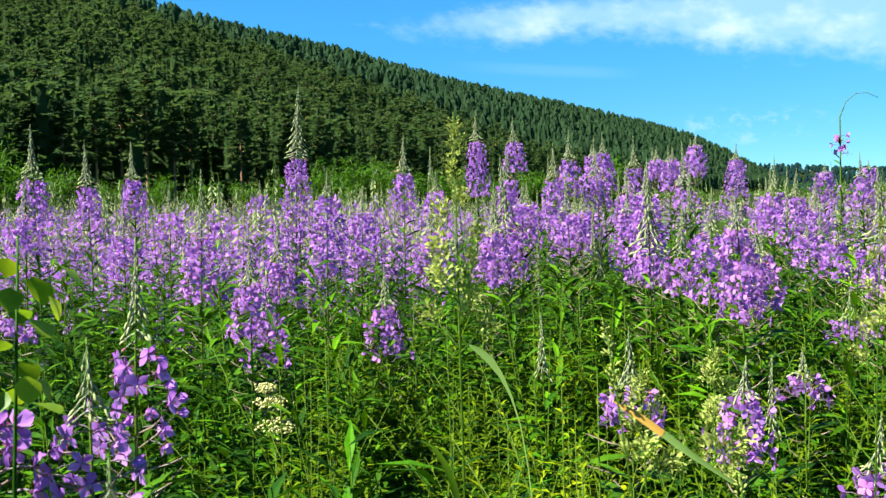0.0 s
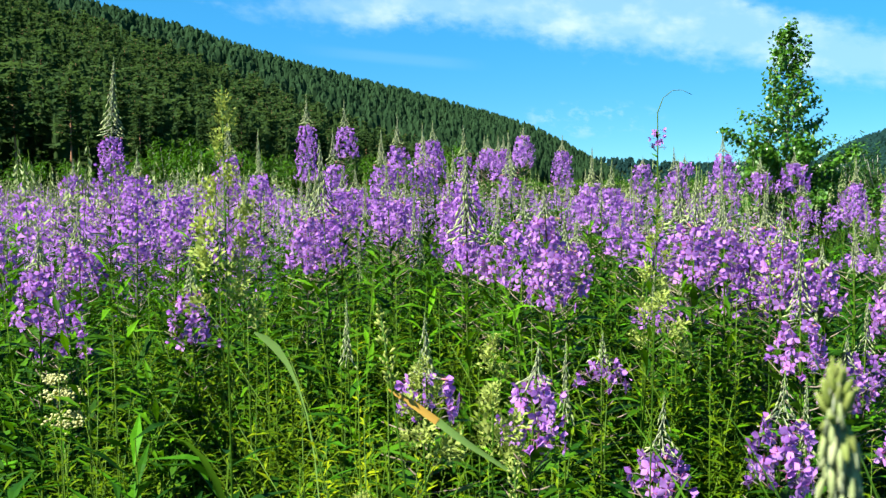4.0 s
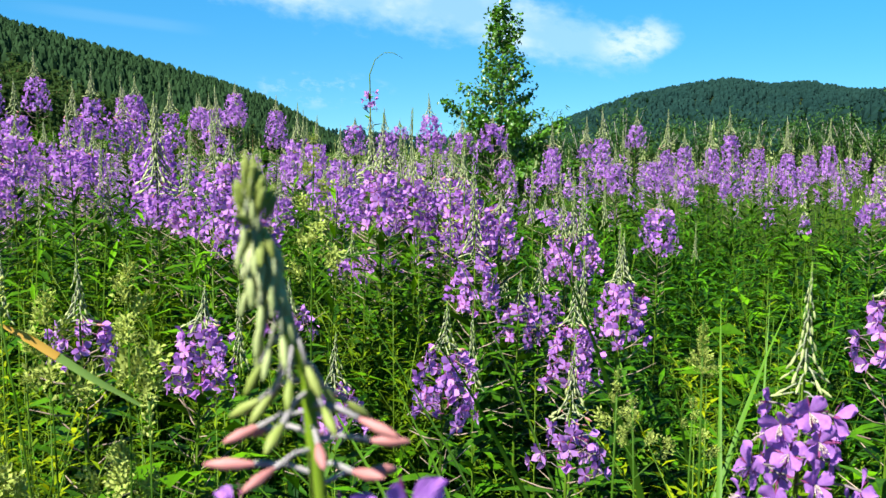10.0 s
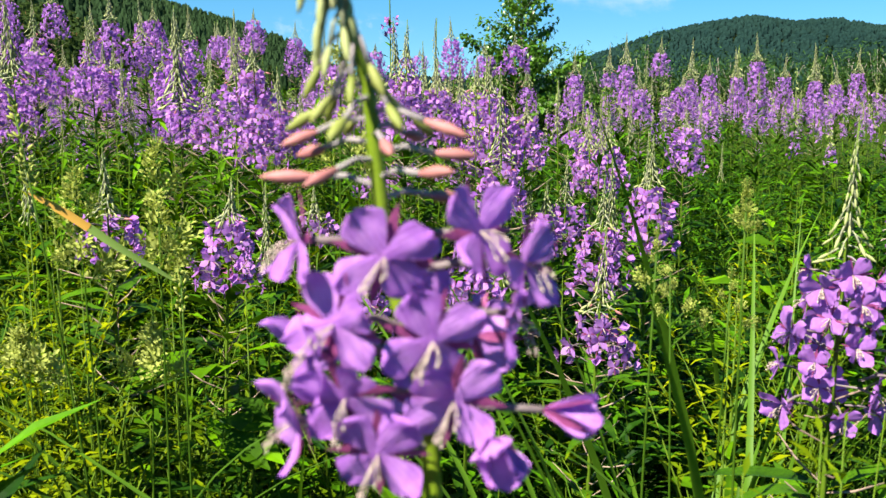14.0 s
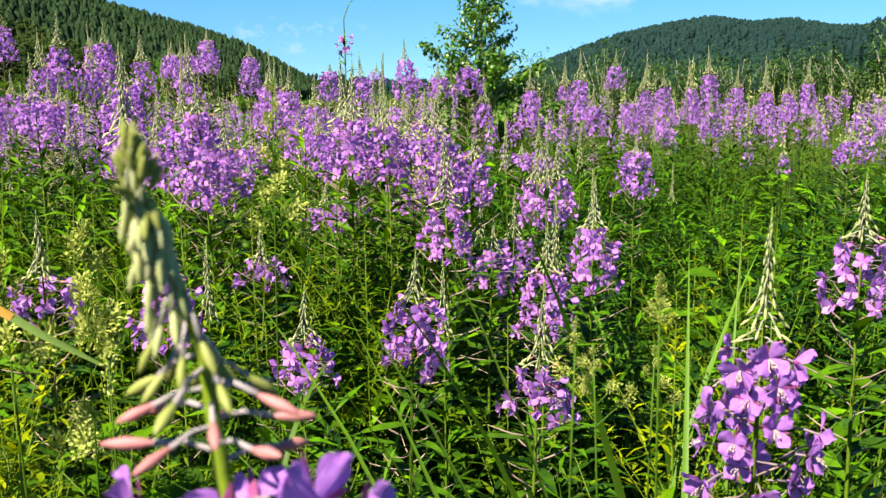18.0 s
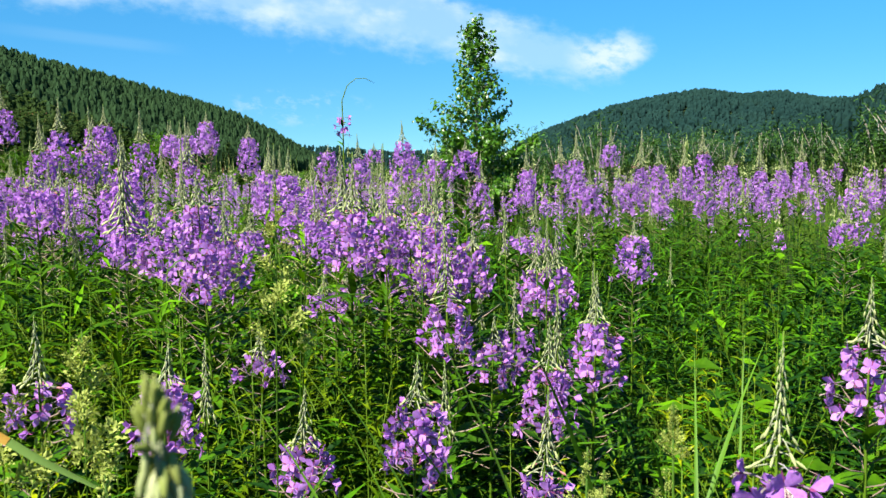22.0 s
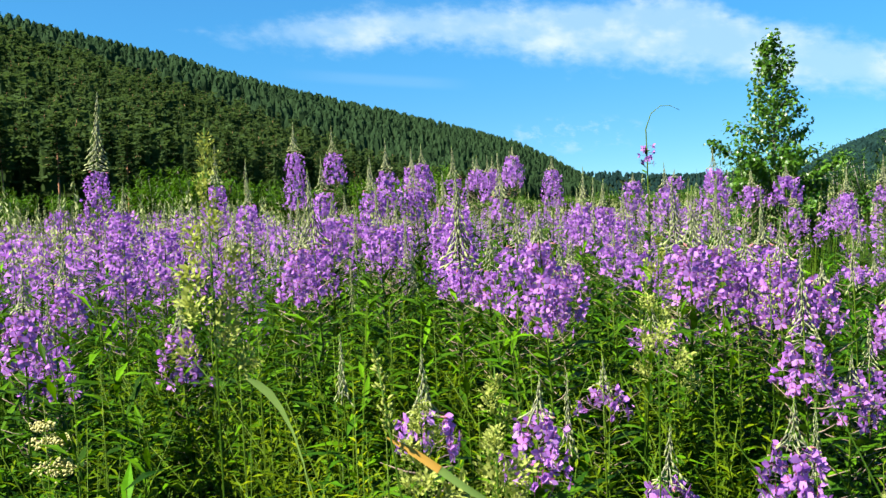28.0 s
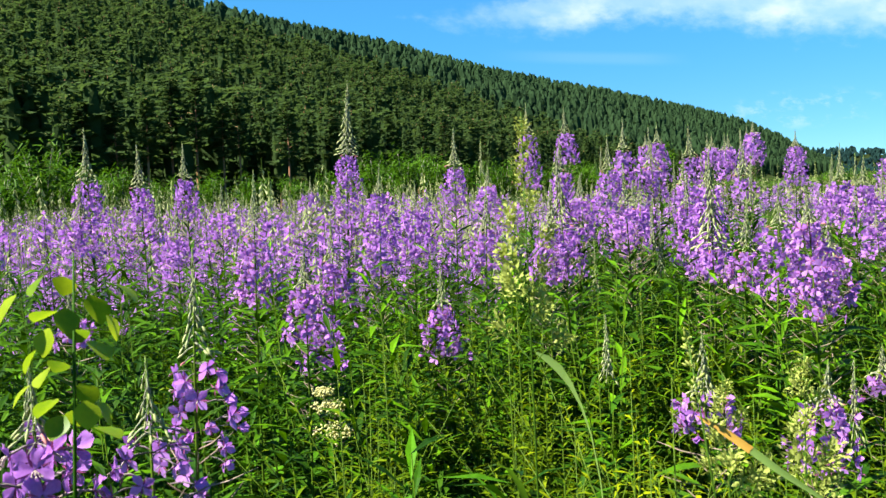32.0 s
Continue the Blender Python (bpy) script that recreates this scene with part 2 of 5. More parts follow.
POD = leafy("seed_pod", (0.120, 0.082, 0.062), (0.270, 0.205, 0.150), 0.7, 0.1, 200.0)
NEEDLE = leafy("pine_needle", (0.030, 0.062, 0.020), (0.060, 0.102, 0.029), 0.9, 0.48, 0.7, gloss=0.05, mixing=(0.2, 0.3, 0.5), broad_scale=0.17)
# haze is painted into the next two conifer greens: darker and bluer than NEEDLE
NEEDLE_UP_HAZED = leafy("hazed_pine_needle", (0.019, 0.044, 0.018), (0.030, 0.062, 0.024), 0.9, 0.3, 0.25, gloss=0.05, mixing=(0.15, 0.35, 0.5), broad_scale=0.1)
NEEDLE_FAR_HAZED = leafy("hazed_conifer", (0.009, 0.029, 0.027), (0.015, 0.041, 0.034), 0.9, 0.3, 0.2, gloss=0.05, mixing=(0.05, 0.35, 0.6), broad_scale=0.08)
BARK = leafy("pine_bark", (0.210, 0.100, 0.052), (0.360, 0.175, 0.080), 0.85, 0.0, 2.0)
BIRCH_BARK = leafy("birch_bark", (0.1436, 0.1167, 0.08976), (0.2693, 0.2513, 0.2154), 0.7, 0.0, 9.0)


def soil():
    m = bpy.data.materials.new("soil")
    m.use_nodes = True
    n = Nodes(m.node_tree)
    coord = n.add("TexCoord").outputs["Object"]
    f = n.ramp(n.noise(coord, 7.0, 6.0), 0.35, 0.65)
    g = n.ramp(n.noise(coord, 0.05, 5.0), 0.35, 0.65)
    col = n.mix(f, (0.014, 0.015, 0.007, 1), (0.022, 0.034, 0.009, 1))
    col = n.mix(n.math("MULTIPLY", g, 0.5), col, (0.024, 0.046, 0.015, 1))
    b = n.add("BsdfPrincipled")
    n.link(col, b.inputs["Base Color"])
    b.inputs["Roughness"].default_value = 1.0
    b.inputs["Specular IOR Level"].default_value = 0.0
    bump = n.add("Bump")
    bump.inputs["Distance"].default_value = 0.03
    n.link(n.noise(coord, 20.0, 5.0), bump.inputs["Height"])
    n.link(bump.outputs[0], b.inputs["Normal"])
    end = n.add("OutputMaterial")
    n.link(b.outputs[0], end.inputs[0])
    return m


SOIL = soil()


# ---- geometry helpers ----
class Geo:
    """Triangles with a material slot each."""

    def __init__(self, v=(), f=(), m=()):
        self.v = np.array(v, float).reshape(-1, 3)
        self.f = np.array(f, int).reshape(-1, 3)
        self.m = np.array(m, int) if len(m) else np.zeros(len(self.f), int)

    def moved(self, m):
        m = np.array(m)
        return Geo(self.v @ m[:3, :3].T + m[:3, 3], self.f, self.m)

    def slot(self, k):
        return Geo(self.v, self.f, np.full(len(self.f), k))


def join(geos):
    geos = [g for g in geos if len(g.f)]
    if not geos:
        return Geo()
    base = np.cumsum([0] + [len(g.v) for g in geos[:-1]])
    return Geo(np.vstack([g.v for g in geos]), np.vstack([g.f + b for g, b in zip(geos, base)]), np.concatenate([g.m for g in geos]))


def scattered(geo, mats):
    """One Geo with a copy of geo at every 4x4 matrix of mats."""
    mats = np.asarray(mats, float)
    k, nv = len(mats), len(geo.v)
    v = np.einsum("kij,nj->kni", mats[:, :3, :3], geo.v) + mats[:, None, :3, 3]
    f = geo.f[None] + (np.arange(k) * nv)[:, None, None]
    return Geo(v.reshape(-1, 3), f.reshape(-1, 3), np.tile(geo.m, k))


def mesh_of(name, geo, mats, smooth=True):
    me = bpy.data.meshes.new(name)
    nv, nf = len(geo.v), len(geo.f)
    me.vertices.add(nv)
    me.vertices.foreach_set("co", geo.v.astype(np.float32).ravel())
    me.loops.add(nf * 3)
    me.loops.foreach_set("vertex_index", geo.f.astype(np.int32).ravel())
    me.polygons.add(nf)
    me.polygons.foreach_set("loop_start", np.arange(0, nf * 3, 3, dtype=np.int32))
    me.polygons.foreach_set("material_index", geo.m.astype(np.int32))
    me.polygons.foreach_set("use_smooth", np.full(nf, smooth))
    for mat in mats:
        me.materials.append(mat)
    me.update(calc_edges=True)
    return me


def part(name, geo, mats, parent, label="", smooth=True):
    """One mesh object under a thing or a part."""
    ob = new(name, geo if isinstance(geo, bpy.types.Mesh) else mesh_of(name, geo, mats, smooth))
    ob.parent = parent
    if label:
        ob["label"] = label
    return ob


def frames_along(p):
    d = np.gradient(p, axis=0)
    d /= np.maximum(np.linalg.norm(d, axis=1), 1e-9)[:, None]
    ref = np.array([0.0, 1.0, 0.0]) if abs(d[0][1]) < 0.9 else np.array([1.0, 0, 0])
    a = np.cross(d, ref)
    a /= np.maximum(np.linalg.norm(a, axis=1), 1e-9)[:, None]
    return d, a, np.cross(d, a)


def tube(points, radii, sides=5):
    p = np.array(points, float)
    _, a, b = frames_along(p)
    r = np.broadcast_to(np.array(radii, float), (len(p),))
    ang = np.arange(sides) * 2 * math.pi / sides
    v = p[:, None] + r[:, None, None] * (np.cos(ang)[None, :, None] * a[:, None] + np.sin(ang)[None, :, None] * b[:, None])
    f = []
    for i in range(len(p) - 1):
        for j in range(sides):
            k = (j + 1) % sides
            q = [i * sides + j, i * sides + k, (i + 1) * sides + k, (i + 1) * sides + j]
            f += [(q[0], q[1], q[2]), (q[0], q[2], q[3])]
    n = len(p) * sides
    v = np.vstack([v.reshape(-1, 3), p[-1:]])
    f += [((len(p) - 1) * sides + j, (len(p) - 1) * sides + (j + 1) % sides, n) for j in range(sides)]
    return Geo(v, f)


def blade(length, width, segs=4, droop=0.3, fold=0.15, widest=0.4, tip=0.05, blunt=1.0, notch=0.0):
    """A leaf or petal along +x from the origin, folded along its midrib, bending down towards its tip."""
    s = np.linspace(0, 1, segs + 1)
    w = np.where(s < widest, np.sin(s / widest * math.pi / 2), np.cos(np.clip((s - widest) / (1 - widest), 0, 1) * math.pi / 2) ** blunt)
    w = width / 2 * np.maximum(w, tip)
    ang = -droop * s
    x = np.concatenate([[0], np.cumsum(np.cos(ang[:-1]) * length / segs)])
    z = np.concatenate([[0], np.cumsum(np.sin(ang[:-1]) * length / segs)])
    mid = np.stack([x, 0 * x, z], 1)
    mid[-1, 0] -= notch * length
    side = np.stack([x, w, z + fold * w], 1)
    other = side * (1, -1, 1)
    v = np.stack([side, mid, other], 1).reshape(-1, 3)
    f = []
    for i in range(segs):
        o, q = 3 * i, 3 * i + 3
        f += [(o, o + 1, q + 1), (o, q + 1, q), (o + 1, o + 2, q + 2), (o + 1, q + 2, q + 1)]
    return Geo(v, f)


def spindle(length, radius, sides=5, fat=0.55):
    """A bud along +x."""
    g = tube([(0, 0, 0), (length * 0.25, 0, 0), (length * fat, 0, 0), (length * 0.85, 0, 0), (length, 0, 0)],
             [radius * 0.25, radius * 0.75, radius, radius * 0.55, radius * 0.1], sides)
    return g


def turn(az=0.0, pitch=0.0, roll=0.0, scale=1.0, at=(0, 0, 0)):
    """Takes +x to azimuth az, raised by pitch; radians."""
    m = Matrix.Translation(at) @ Matrix.Rotation(az, 4, "Z") @ Matrix.Rotation(-pitch, 4, "Y") @ Matrix.Rotation(roll, 4, "X")
    return m @ Matrix.Scale(scale, 4)


rnd = random.Random(7)
U = rnd.uniform


# ---- the land: one sheet from the meadow to the hills ----
def smooth(t):
    t = np.clip(t, 0, 1)
    return t * t * (3 - 2 * t)


# azimuth (degrees), elevation of the crest (degrees), where the slope begins, where its crest is (metres)
RIDGES = [
    ([-75, -47, -42, -37, -30, -23.5, -16.5, -11.4, -8.7, -6.9, -4.6, -3.0],
     [11.8, 11.0, 10.8, 9.6, 8.2, 6.5, 5.0, 3.75, 2.95, 2.1, 0.8, 0.0],
     [110, 118, 125, 140, 170, 225, 330, 450, 560, 700, 900, 1000],
     [520, 540, 560, 600, 660, 740, 850, 960, 1050, 1150, 1250, 1300]),
    ([-14, -7, -3, 0, 5, 10, 16, 22],
     [0.0, 1.75, 1.5, 1.2, 1.1, 1.2, 1.0, 0.0],
     [1900] * 8,
     [2700] * 8),
    ([6.5, 8, 9.5, 13.6, 16.2, 18.9, 21.2, 23.4, 25.6, 27, 33, 45],
     [0.0, 1.3, 2.1, 3.45, 3.95, 4.3, 3.9, 4.0, 3.5, 3.45, 3.0, 0.0],
     [800] * 12,
     [1500] * 12),
    ([22, 24, 26, 29.4, 35, 60, 100, 140, 180, 220, 285],
     [0.0, 0.8, 2.1, 3.5, 6.0, 8.0, 5.0, 3.0, 4.0, 8.0, 12.0],
     [260] * 5 + [220] * 6,
     [620] * 11),
]


def land(az, r):
    """Height of the ground at azimuth az (degrees, clockwise from the y axis) and range r."""
    az, r = np.broadcast_arrays(np.asarray(az, float), np.asarray(r, float))
    z = 2.2 * (1 - np.exp(-r / 200.0))
    for a, e, near, far in RIDGES:
        for shift in (0, 360, -360):
            q = az + shift
            crest = np.interp(q, a, e, 0, 0)
            r0, r1 = np.interp(q, a, near), np.interp(q, a, far)
            high = np.maximum(r1 * np.tan(np.radians(crest)) + 1.4 - 2.2, 0) * (crest > 0)
            t = (r - r0) / (r1 - r0)
            up = np.where(t < 1, 0.5 * smooth(t) + 0.5 * np.clip(t, 0, 1), 1 - 0.55 * smooth((t - 1) / 2.0))
            z = np.maximum(z, 2.2 * (1 - np.exp(-r / 200.0)) + high * up)
    return z


def land_xy(x, y):
    return land(np.degrees(np.arctan2(x, y)), np.hypot(x, y))


def ground():
    az = np.concatenate([np.arange(-60, 45, 0.75), np.arange(45, 300, 5)])
    r = np.concatenate([[0.0, 0.5, 1, 1.5, 2, 3, 4, 5, 7, 9, 12, 16, 22, 30, 42, 60, 80, 100, 125, 150], np.geomspace(175, 1600, 40), [1750, 2000, 2300, 2700, 3200, 4000, 4600]])
    A, R = np.meshgrid(az, r, indexing="ij")
    z = land(A, R)
    rng = np.random.default_rng(3)
    z = z + np.where(R > 0.6, rng.normal(0, 1, z.shape) * np.clip(R * 0.004, 0.01, 1.6), 0)
    v = np.stack([R * np.sin(np.radians(A)), R * np.cos(np.radians(A)), z], -1).reshape(-1, 3)
    n, m = A.shape
    i, j = np.meshgrid(np.arange(n), np.arange(m - 1), indexing="ij")
    k = (i + 1) % n
    q = [(i * m + j), (k * m + j), (k * m + j + 1), (i * m + j + 1)]
    f = np.concatenate([np.stack([q[0], q[2], q[1]], -1).reshape(-1, 3), np.stack([q[0], q[3], q[2]], -1).reshape(-1, 3)])
    ob = new("ground", mesh_of("ground", Geo(v, f), [SOIL]))
    tagged(ob, "dark meadow soil rising to green wooded hills", "ground", kind="structure")


ground()


# ---- conifers ----
def tuft(rng, size, flat=0.45, cards=5):
    """A ragged clump of needles: crossed slivers round its middle."""
    gs = []
    for _ in range(cards):
        d = rng.normal(0, 1, 3)
        d /= np.linalg.norm(d)
        e = np.cross(d, rng.normal(0, 1, 3))
        e /= np.linalg.norm(e)
        c = rng.normal(0, 0.38, 3) * size
        v = np.array([c - d * size * 0.6 - e * size * 0.3, c + d * size * 0.75, c + e * size * 0.5 - d * size * 0.1])
        v[:, 2] *= flat
        gs.append(Geo(v, [(0, 1, 2)]))
    return join(gs)


def pine(seed, high=17.0, bare=0.4, clumps=110, cards=5, wide=0.2, trunk_sides=6, fat=1.0):
    """A Scots pine: bare ruddy trunk, crown of flat layered clumps."""
    rng = np.random.default_rng(seed)
    bend = rng.normal(0, 0.012, 2)
    ts = np.linspace(0, 1, 6)
    axis = np.stack([bend[0] * high * ts ** 2, bend[1] * high * ts ** 2, ts * high], 1)
    trunk = [tube(axis, 0.23 * (high / 17) * (1 - 0.88 * ts), trunk_sides)]
    crown = []
    per = 5 if clumps > 30 else 3
    for i in range(max(5, clumps // per)):
        u = bare + (1 - bare) * ((i + rng.random()) / max(5, clumps // per)) ** 0.9
        s = (u - bare) / (1 - bare)
        reach = high * wide * (0.22 + 0.72 * (1 - s ** 2.4) * min(1.0, 0.6 + s * 2)) * rng.uniform(0.55, 1.1)
        a = i * 2.39996 + rng.uniform(-0.5, 0.5)
        root = np.array([np.interp(u, ts, axis[:, 0]), np.interp(u, ts, axis[:, 1]), u * high - reach * 0.12])
        way = np.array([math.cos(a), math.sin(a), rng.uniform(-0.05, 0.28)])
        for j in range(per):
            c = root + way * reach * (0.35 + 0.7 * (j + rng.random() * 0.6) / per) + rng.normal(0, 0.25, 3) * (1, 1, 0.35)
            g = tuft(rng, high * rng.uniform(0.030, 0.052) * fat, 0.38, cards)
            crown.append(Geo(g.v + c, g.f))
        if trunk_sides > 4:
            trunk.append(tube([root, root + way * reach * 0.6, root + way * reach], [0.05, 0.035, 0.015], 3))
    return join(trunk), join(crown)


def core(rng, high, bare, wide, sides=7, rings=7):
    """The dense inside of a crown: a ragged cone."""
    us = np.array([bare, bare + 0.08, 0.45, 0.62, 0.78, 0.9, 1.0])
    rs = high * wide * np.array([0.35, 0.80, 1.0, 0.96, 0.82, 0.55, 0.08])
    us = np.maximum.accumulate(us + rng.uniform(-0.015, 0.015, 7))
    if rings < 7:
        us, rs = us[[0, 2, 4, 5, 6]], rs[[0, 2, 4, 5, 6]] * (1, 1, 1.05, 1.15, 2.5)
    g = tube(np.stack([0 * us, 0 * us, us * high * 0.97], 1), rs, sides)
    k = len(g.v) - 1
    g.v[:k, :2] *= rng.uniform(0.68, 1.25, (k, 1))
    g.v[:k, 2] += rng.normal(0, high * 0.018, k)
    return g


def spot(az, r):
    x, y = r * math.sin(radians(az)), r * math.cos(radians(az))
    return x, y, float(land(az, r))


def edge_range(az):
    return float(np.interp(az, RIDGES[0][0], RIDGES[0][2]))


def pine_edge():
    """The front trees of the wood, each a thing of its own."""
    kinds = []
    for k in range(7):
        bare = (0.16, 0.45, 0.08, 0.5, 0.22, 0.05, 0.40)[k]
        t, c = pine(100 + k, 17.0, bare, 230 if bare < 0.3 else 190, 4, (0.17, 0.14, 0.20, 0.13, 0.16, 0.21, 0.15)[k], fat=1.15)
        if bare < 0.3:
            c = join([c, core(np.random.default_rng(130 + k), 17.0, bare + 0.04, 0.055)])
        kinds.append((mesh_of("trunk", t, [BARK]), mesh_of("crown", c, [NEEDLE], False)))
    az = -54.0
    row = 0
    while az < -9:
        r = edge_range(az) * (1.0, 1.05, 1.02)[row % 3] + U(-6, 6)
        x, y, z = spot(az, r)
        k = rnd.choice((0, 1, 1, 2, 3, 3, 4, 5, 6, 6))
        ob = new("pine_tree")
        s = U(0.8, 1.15)
        ob.matrix_world = pose(x, y, z - 0.2, 0, 0, U(0, 360)) @ Matrix.Diagonal((s * U(0.9, 1.15), s * U(0.9, 1.1), s, 1))
        tagged(ob, "tall dark pine with a bare ruddy trunk at the wood's edge" if k in (1, 3, 6) else "dense dark pine with low branches at the wood's edge", "tree", "pines along the forest edge")
        part("trunk", kinds[k][0], None, ob, "ruddy pine bark")
        part("crown", kinds[k][1], None, ob)
        az += math.degrees(U(2.2, 4.6) / r)
        row += 1


def wood(name, label, seed, az_lo, az_hi, ridge, spacing, r_lo, r_hi, kinds, mat, clear=0.0, tall=(0.65, 1.25)):
    """The rest of a wooded slope as one mass of trees."""
    rng = np.random.default_rng(seed)
    area = math.radians(az_hi - az_lo) * (r_hi ** 2 - r_lo ** 2) / 2
    n = int(area / spacing ** 2)
    az = rng.uniform(az_lo, az_hi, n)
    r = np.sqrt(rng.uniform(r_lo ** 2, r_hi ** 2, n))
    a, e, near, far = ridge
    r0, r1 = np.interp(az, a, near), np.interp(az, a, far)
    keep = (r > r0 + clear) & (r < r1 * 1.05) & (np.interp(az, a, e, 0, 0) > 0.3)
    az, r = az[keep], r[keep]
    z = land(az, r)
    out = []
    for k, g in enumerate(kinds):
        sel = np.arange(len(az)) % len(kinds) == k
        m = np.zeros((sel.sum(), 4, 4))
        s = rng.uniform(*tall, sel.sum())
        w = s * rng.uniform(0.85, 1.25, sel.sum())
        turn_by = rng.uniform(0, 2 * math.pi, sel.sum())
        m[:, 0, 0], m[:, 0, 1], m[:, 1, 0], m[:, 1, 1] = w * np.cos(turn_by), -w * np.sin(turn_by), w * np.sin(turn_by), w * np.cos(turn_by)
        m[:, 2, 2], m[:, 3, 3] = s, 1
        m[:, 0, 3], m[:, 1, 3], m[:, 2, 3] = r[sel] * np.sin(np.radians(az[sel])), r[sel] * np.cos(np.radians(az[sel])), z[sel] - 0.5
        out.append(scattered(g, m))
    ob = new(name, mesh_of(name, join(out), mat, False))
    tagged(ob, label, "woods", kind="stuff")


def slope_tree(seed, clumps, cards, size=1.0):
    t, c = pine(seed, 17.0, 0.16 if clumps > 30 else 0.1, clumps, cards, 0.155, 3, size)
    near = clumps > 30
    hull = core(np.random.default_rng(seed), 17.0, 0.2, 0.065 if near else 0.115 if size < 2 else 0.21, 7 if near else 5, 7 if near else 4)
    c = join([c, hull]) if clumps > 12 else hull
    if clumps <= 30:
        return c.slot(0)
    return join([c.slot(0), t.slot(1)])


pine_edge()
wood("pine_wood", "dark green pine wood covering the near hillside", 11, -56, -3, RIDGES[0], 5.6, 112, 420,
     [slope_tree(200 + k, 90, 2, 1.85) for k in range(5)], [NEEDLE, BARK], 3.0, (0.75, 1.1))
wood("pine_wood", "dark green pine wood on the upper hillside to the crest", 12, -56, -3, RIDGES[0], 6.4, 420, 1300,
     [slope_tree(220 + k, 22, 2, 1.9) for k in range(5)], [NEEDLE_UP_HAZED, BARK], 0, (0.75, 1.15))
# the blue cast of these far slopes is haze put into the needle colour
wood("far_wood", "green wooded hill beyond the valley, painted bluish for haze", 13, 7, 34, RIDGES[2], 10.0, 800, 1580,
     [slope_tree(240 + k, 12, 2, 2.4) for k in range(4)], [NEEDLE_FAR_HAZED], 0, (0.8, 1.0))
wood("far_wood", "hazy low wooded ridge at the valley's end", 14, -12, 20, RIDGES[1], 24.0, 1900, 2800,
     [slope_tree(260 + k, 8, 3, 3.5) for k in range(3)], [NEEDLE_FAR_HAZED], 0, (0.9, 1.3))
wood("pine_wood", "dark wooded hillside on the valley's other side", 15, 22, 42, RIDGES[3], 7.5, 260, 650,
     [slope_tree(280 + k, 26, 3, 1.4) for k in range(4)], [NEEDLE_FAR_HAZED], 0, (0.78, 1.0))


# ---- fireweed ----
def ruffled_petal(rng, size, broad, bend, rows=11, cols=9):
    """An obovate petal along +x: a narrow claw, a broad rounded end with a shallow notch, a wavy rim."""
    s, c = np.meshgrid(np.linspace(0, 1, rows), np.linspace(-1, 1, cols), indexing="ij")
    half = np.interp(s, [0, 0.15, 0.35, 0.55, 0.72, 0.86, 0.95, 1.0], [0.09, 0.17, 0.33, 0.46, 0.50, 0.43, 0.30, 0.17]) * broad
    x = s - 0.07 * (1 - np.abs(c)) ** 2 * smooth((s - 0.6) / 0.4) - 0.10 * c ** 2 * smooth((s - 0.5) / 0.5)
    y = half * c
    phase = rng.uniform(0, 6.28, 3)
    z = 0.10 * c ** 2 * s - 0.5 * bend * s ** 2
    z += 0.055 * s ** 2 * (np.sin(c * 4.2 + phase[0]) + 0.6 * np.sin(c * 8.0 + s * 3 + phase[1])) + 0.03 * s * np.sin(s * 7 + phase[2])
    v = np.stack([x, y, z], -1).reshape(-1, 3) * size
    i, j = np.meshgrid(np.arange(rows - 1), np.arange(cols - 1), indexing="ij")
    q = i * cols + j
    f = np.concatenate([np.stack([q, q + cols, q + cols + 1], -1).reshape(-1, 3), np.stack([q, q + cols + 1, q + 1], -1).reshape(-1, 3)])
    return Geo(v, f)


def flower_geo(rng, fine=False, spread=84, light=False):
    """One open blossom looking along +x: four petals, four narrow sepals, hanging stamens, its stalk."""
    gs = []
    segs = 6 if fine else 2 if light else 3
    for k, a in enumerate((46, 134, 226, 314)):
        a = radians(a + rng.uniform(-8, 8))
        size = (0.0165 if k < 2 else 0.0155) * rng.uniform(0.92, 1.08)
        p = blade(size, size * rng.uniform(0.60, 0.82), segs, rng.uniform(-0.3, 0.5), rng.uniform(0.05, 0.3), 0.62, 0.16, 0.55, 0.05 if fine else 0.0)
        if fine:
            p = ruffled_petal(rng, size * 1.1, rng.uniform(0.66, 0.84), rng.uniform(-0.3, 0.6), 8, 7)
        m = Matrix.Rotation(a, 4, "X") @ Matrix.Rotation(radians(-spread + rng.uniform(-12, 12)), 4, "Y") @ Matrix.Rotation(radians(90), 4, "Z") @ Matrix.Rotation(radians(-90), 4, "Z")
        gs.append(p.moved(m).slot(0))
    for a in (90, 180, 270, 0):
        s = blade(0.0135, 0.0026, 1 if light else 2, 0.25, 0.2, 0.4, 0.05)
        gs.append(s.moved(Matrix.Rotation(radians(a), 4, "X") @ Matrix.Translation((-0.0008, 0, 0)) @ Matrix.Rotation(radians(-80), 4, "Y")).slot(1))
    for k in range(8 if fine else 0 if light else 3):
        a, b = rng.uniform(-0.55, 0.55), rng.uniform(0.1, 0.55)
        n = 0.009 * rng.uniform(0.8, 1.25)
        end = np.array([n * 0.75, n * math.sin(a) * 0.7, -n * b * 1.3])
        gs.append(tube([(0, 0, 0), end * 0.55 + (0.001, 0, 0.0004), end], [0.0004, 0.0004, 0.0004] if fine else 0.0006, 3).slot(2))
        if fine:
            gs.append(spindle(0.0024, 0.0006, 4).moved(Matrix.Translation(end) @ Matrix.Rotation(radians(50), 4, "Y")).slot(2))
    gs.append(tube([(0.001, 0, 0), (-0.012, 0, 0.001), (-0.027, 0, -0.003)], [0.0011, 0.0012, 0.0007], 4 if fine else 3).slot(3))
    return join(gs)


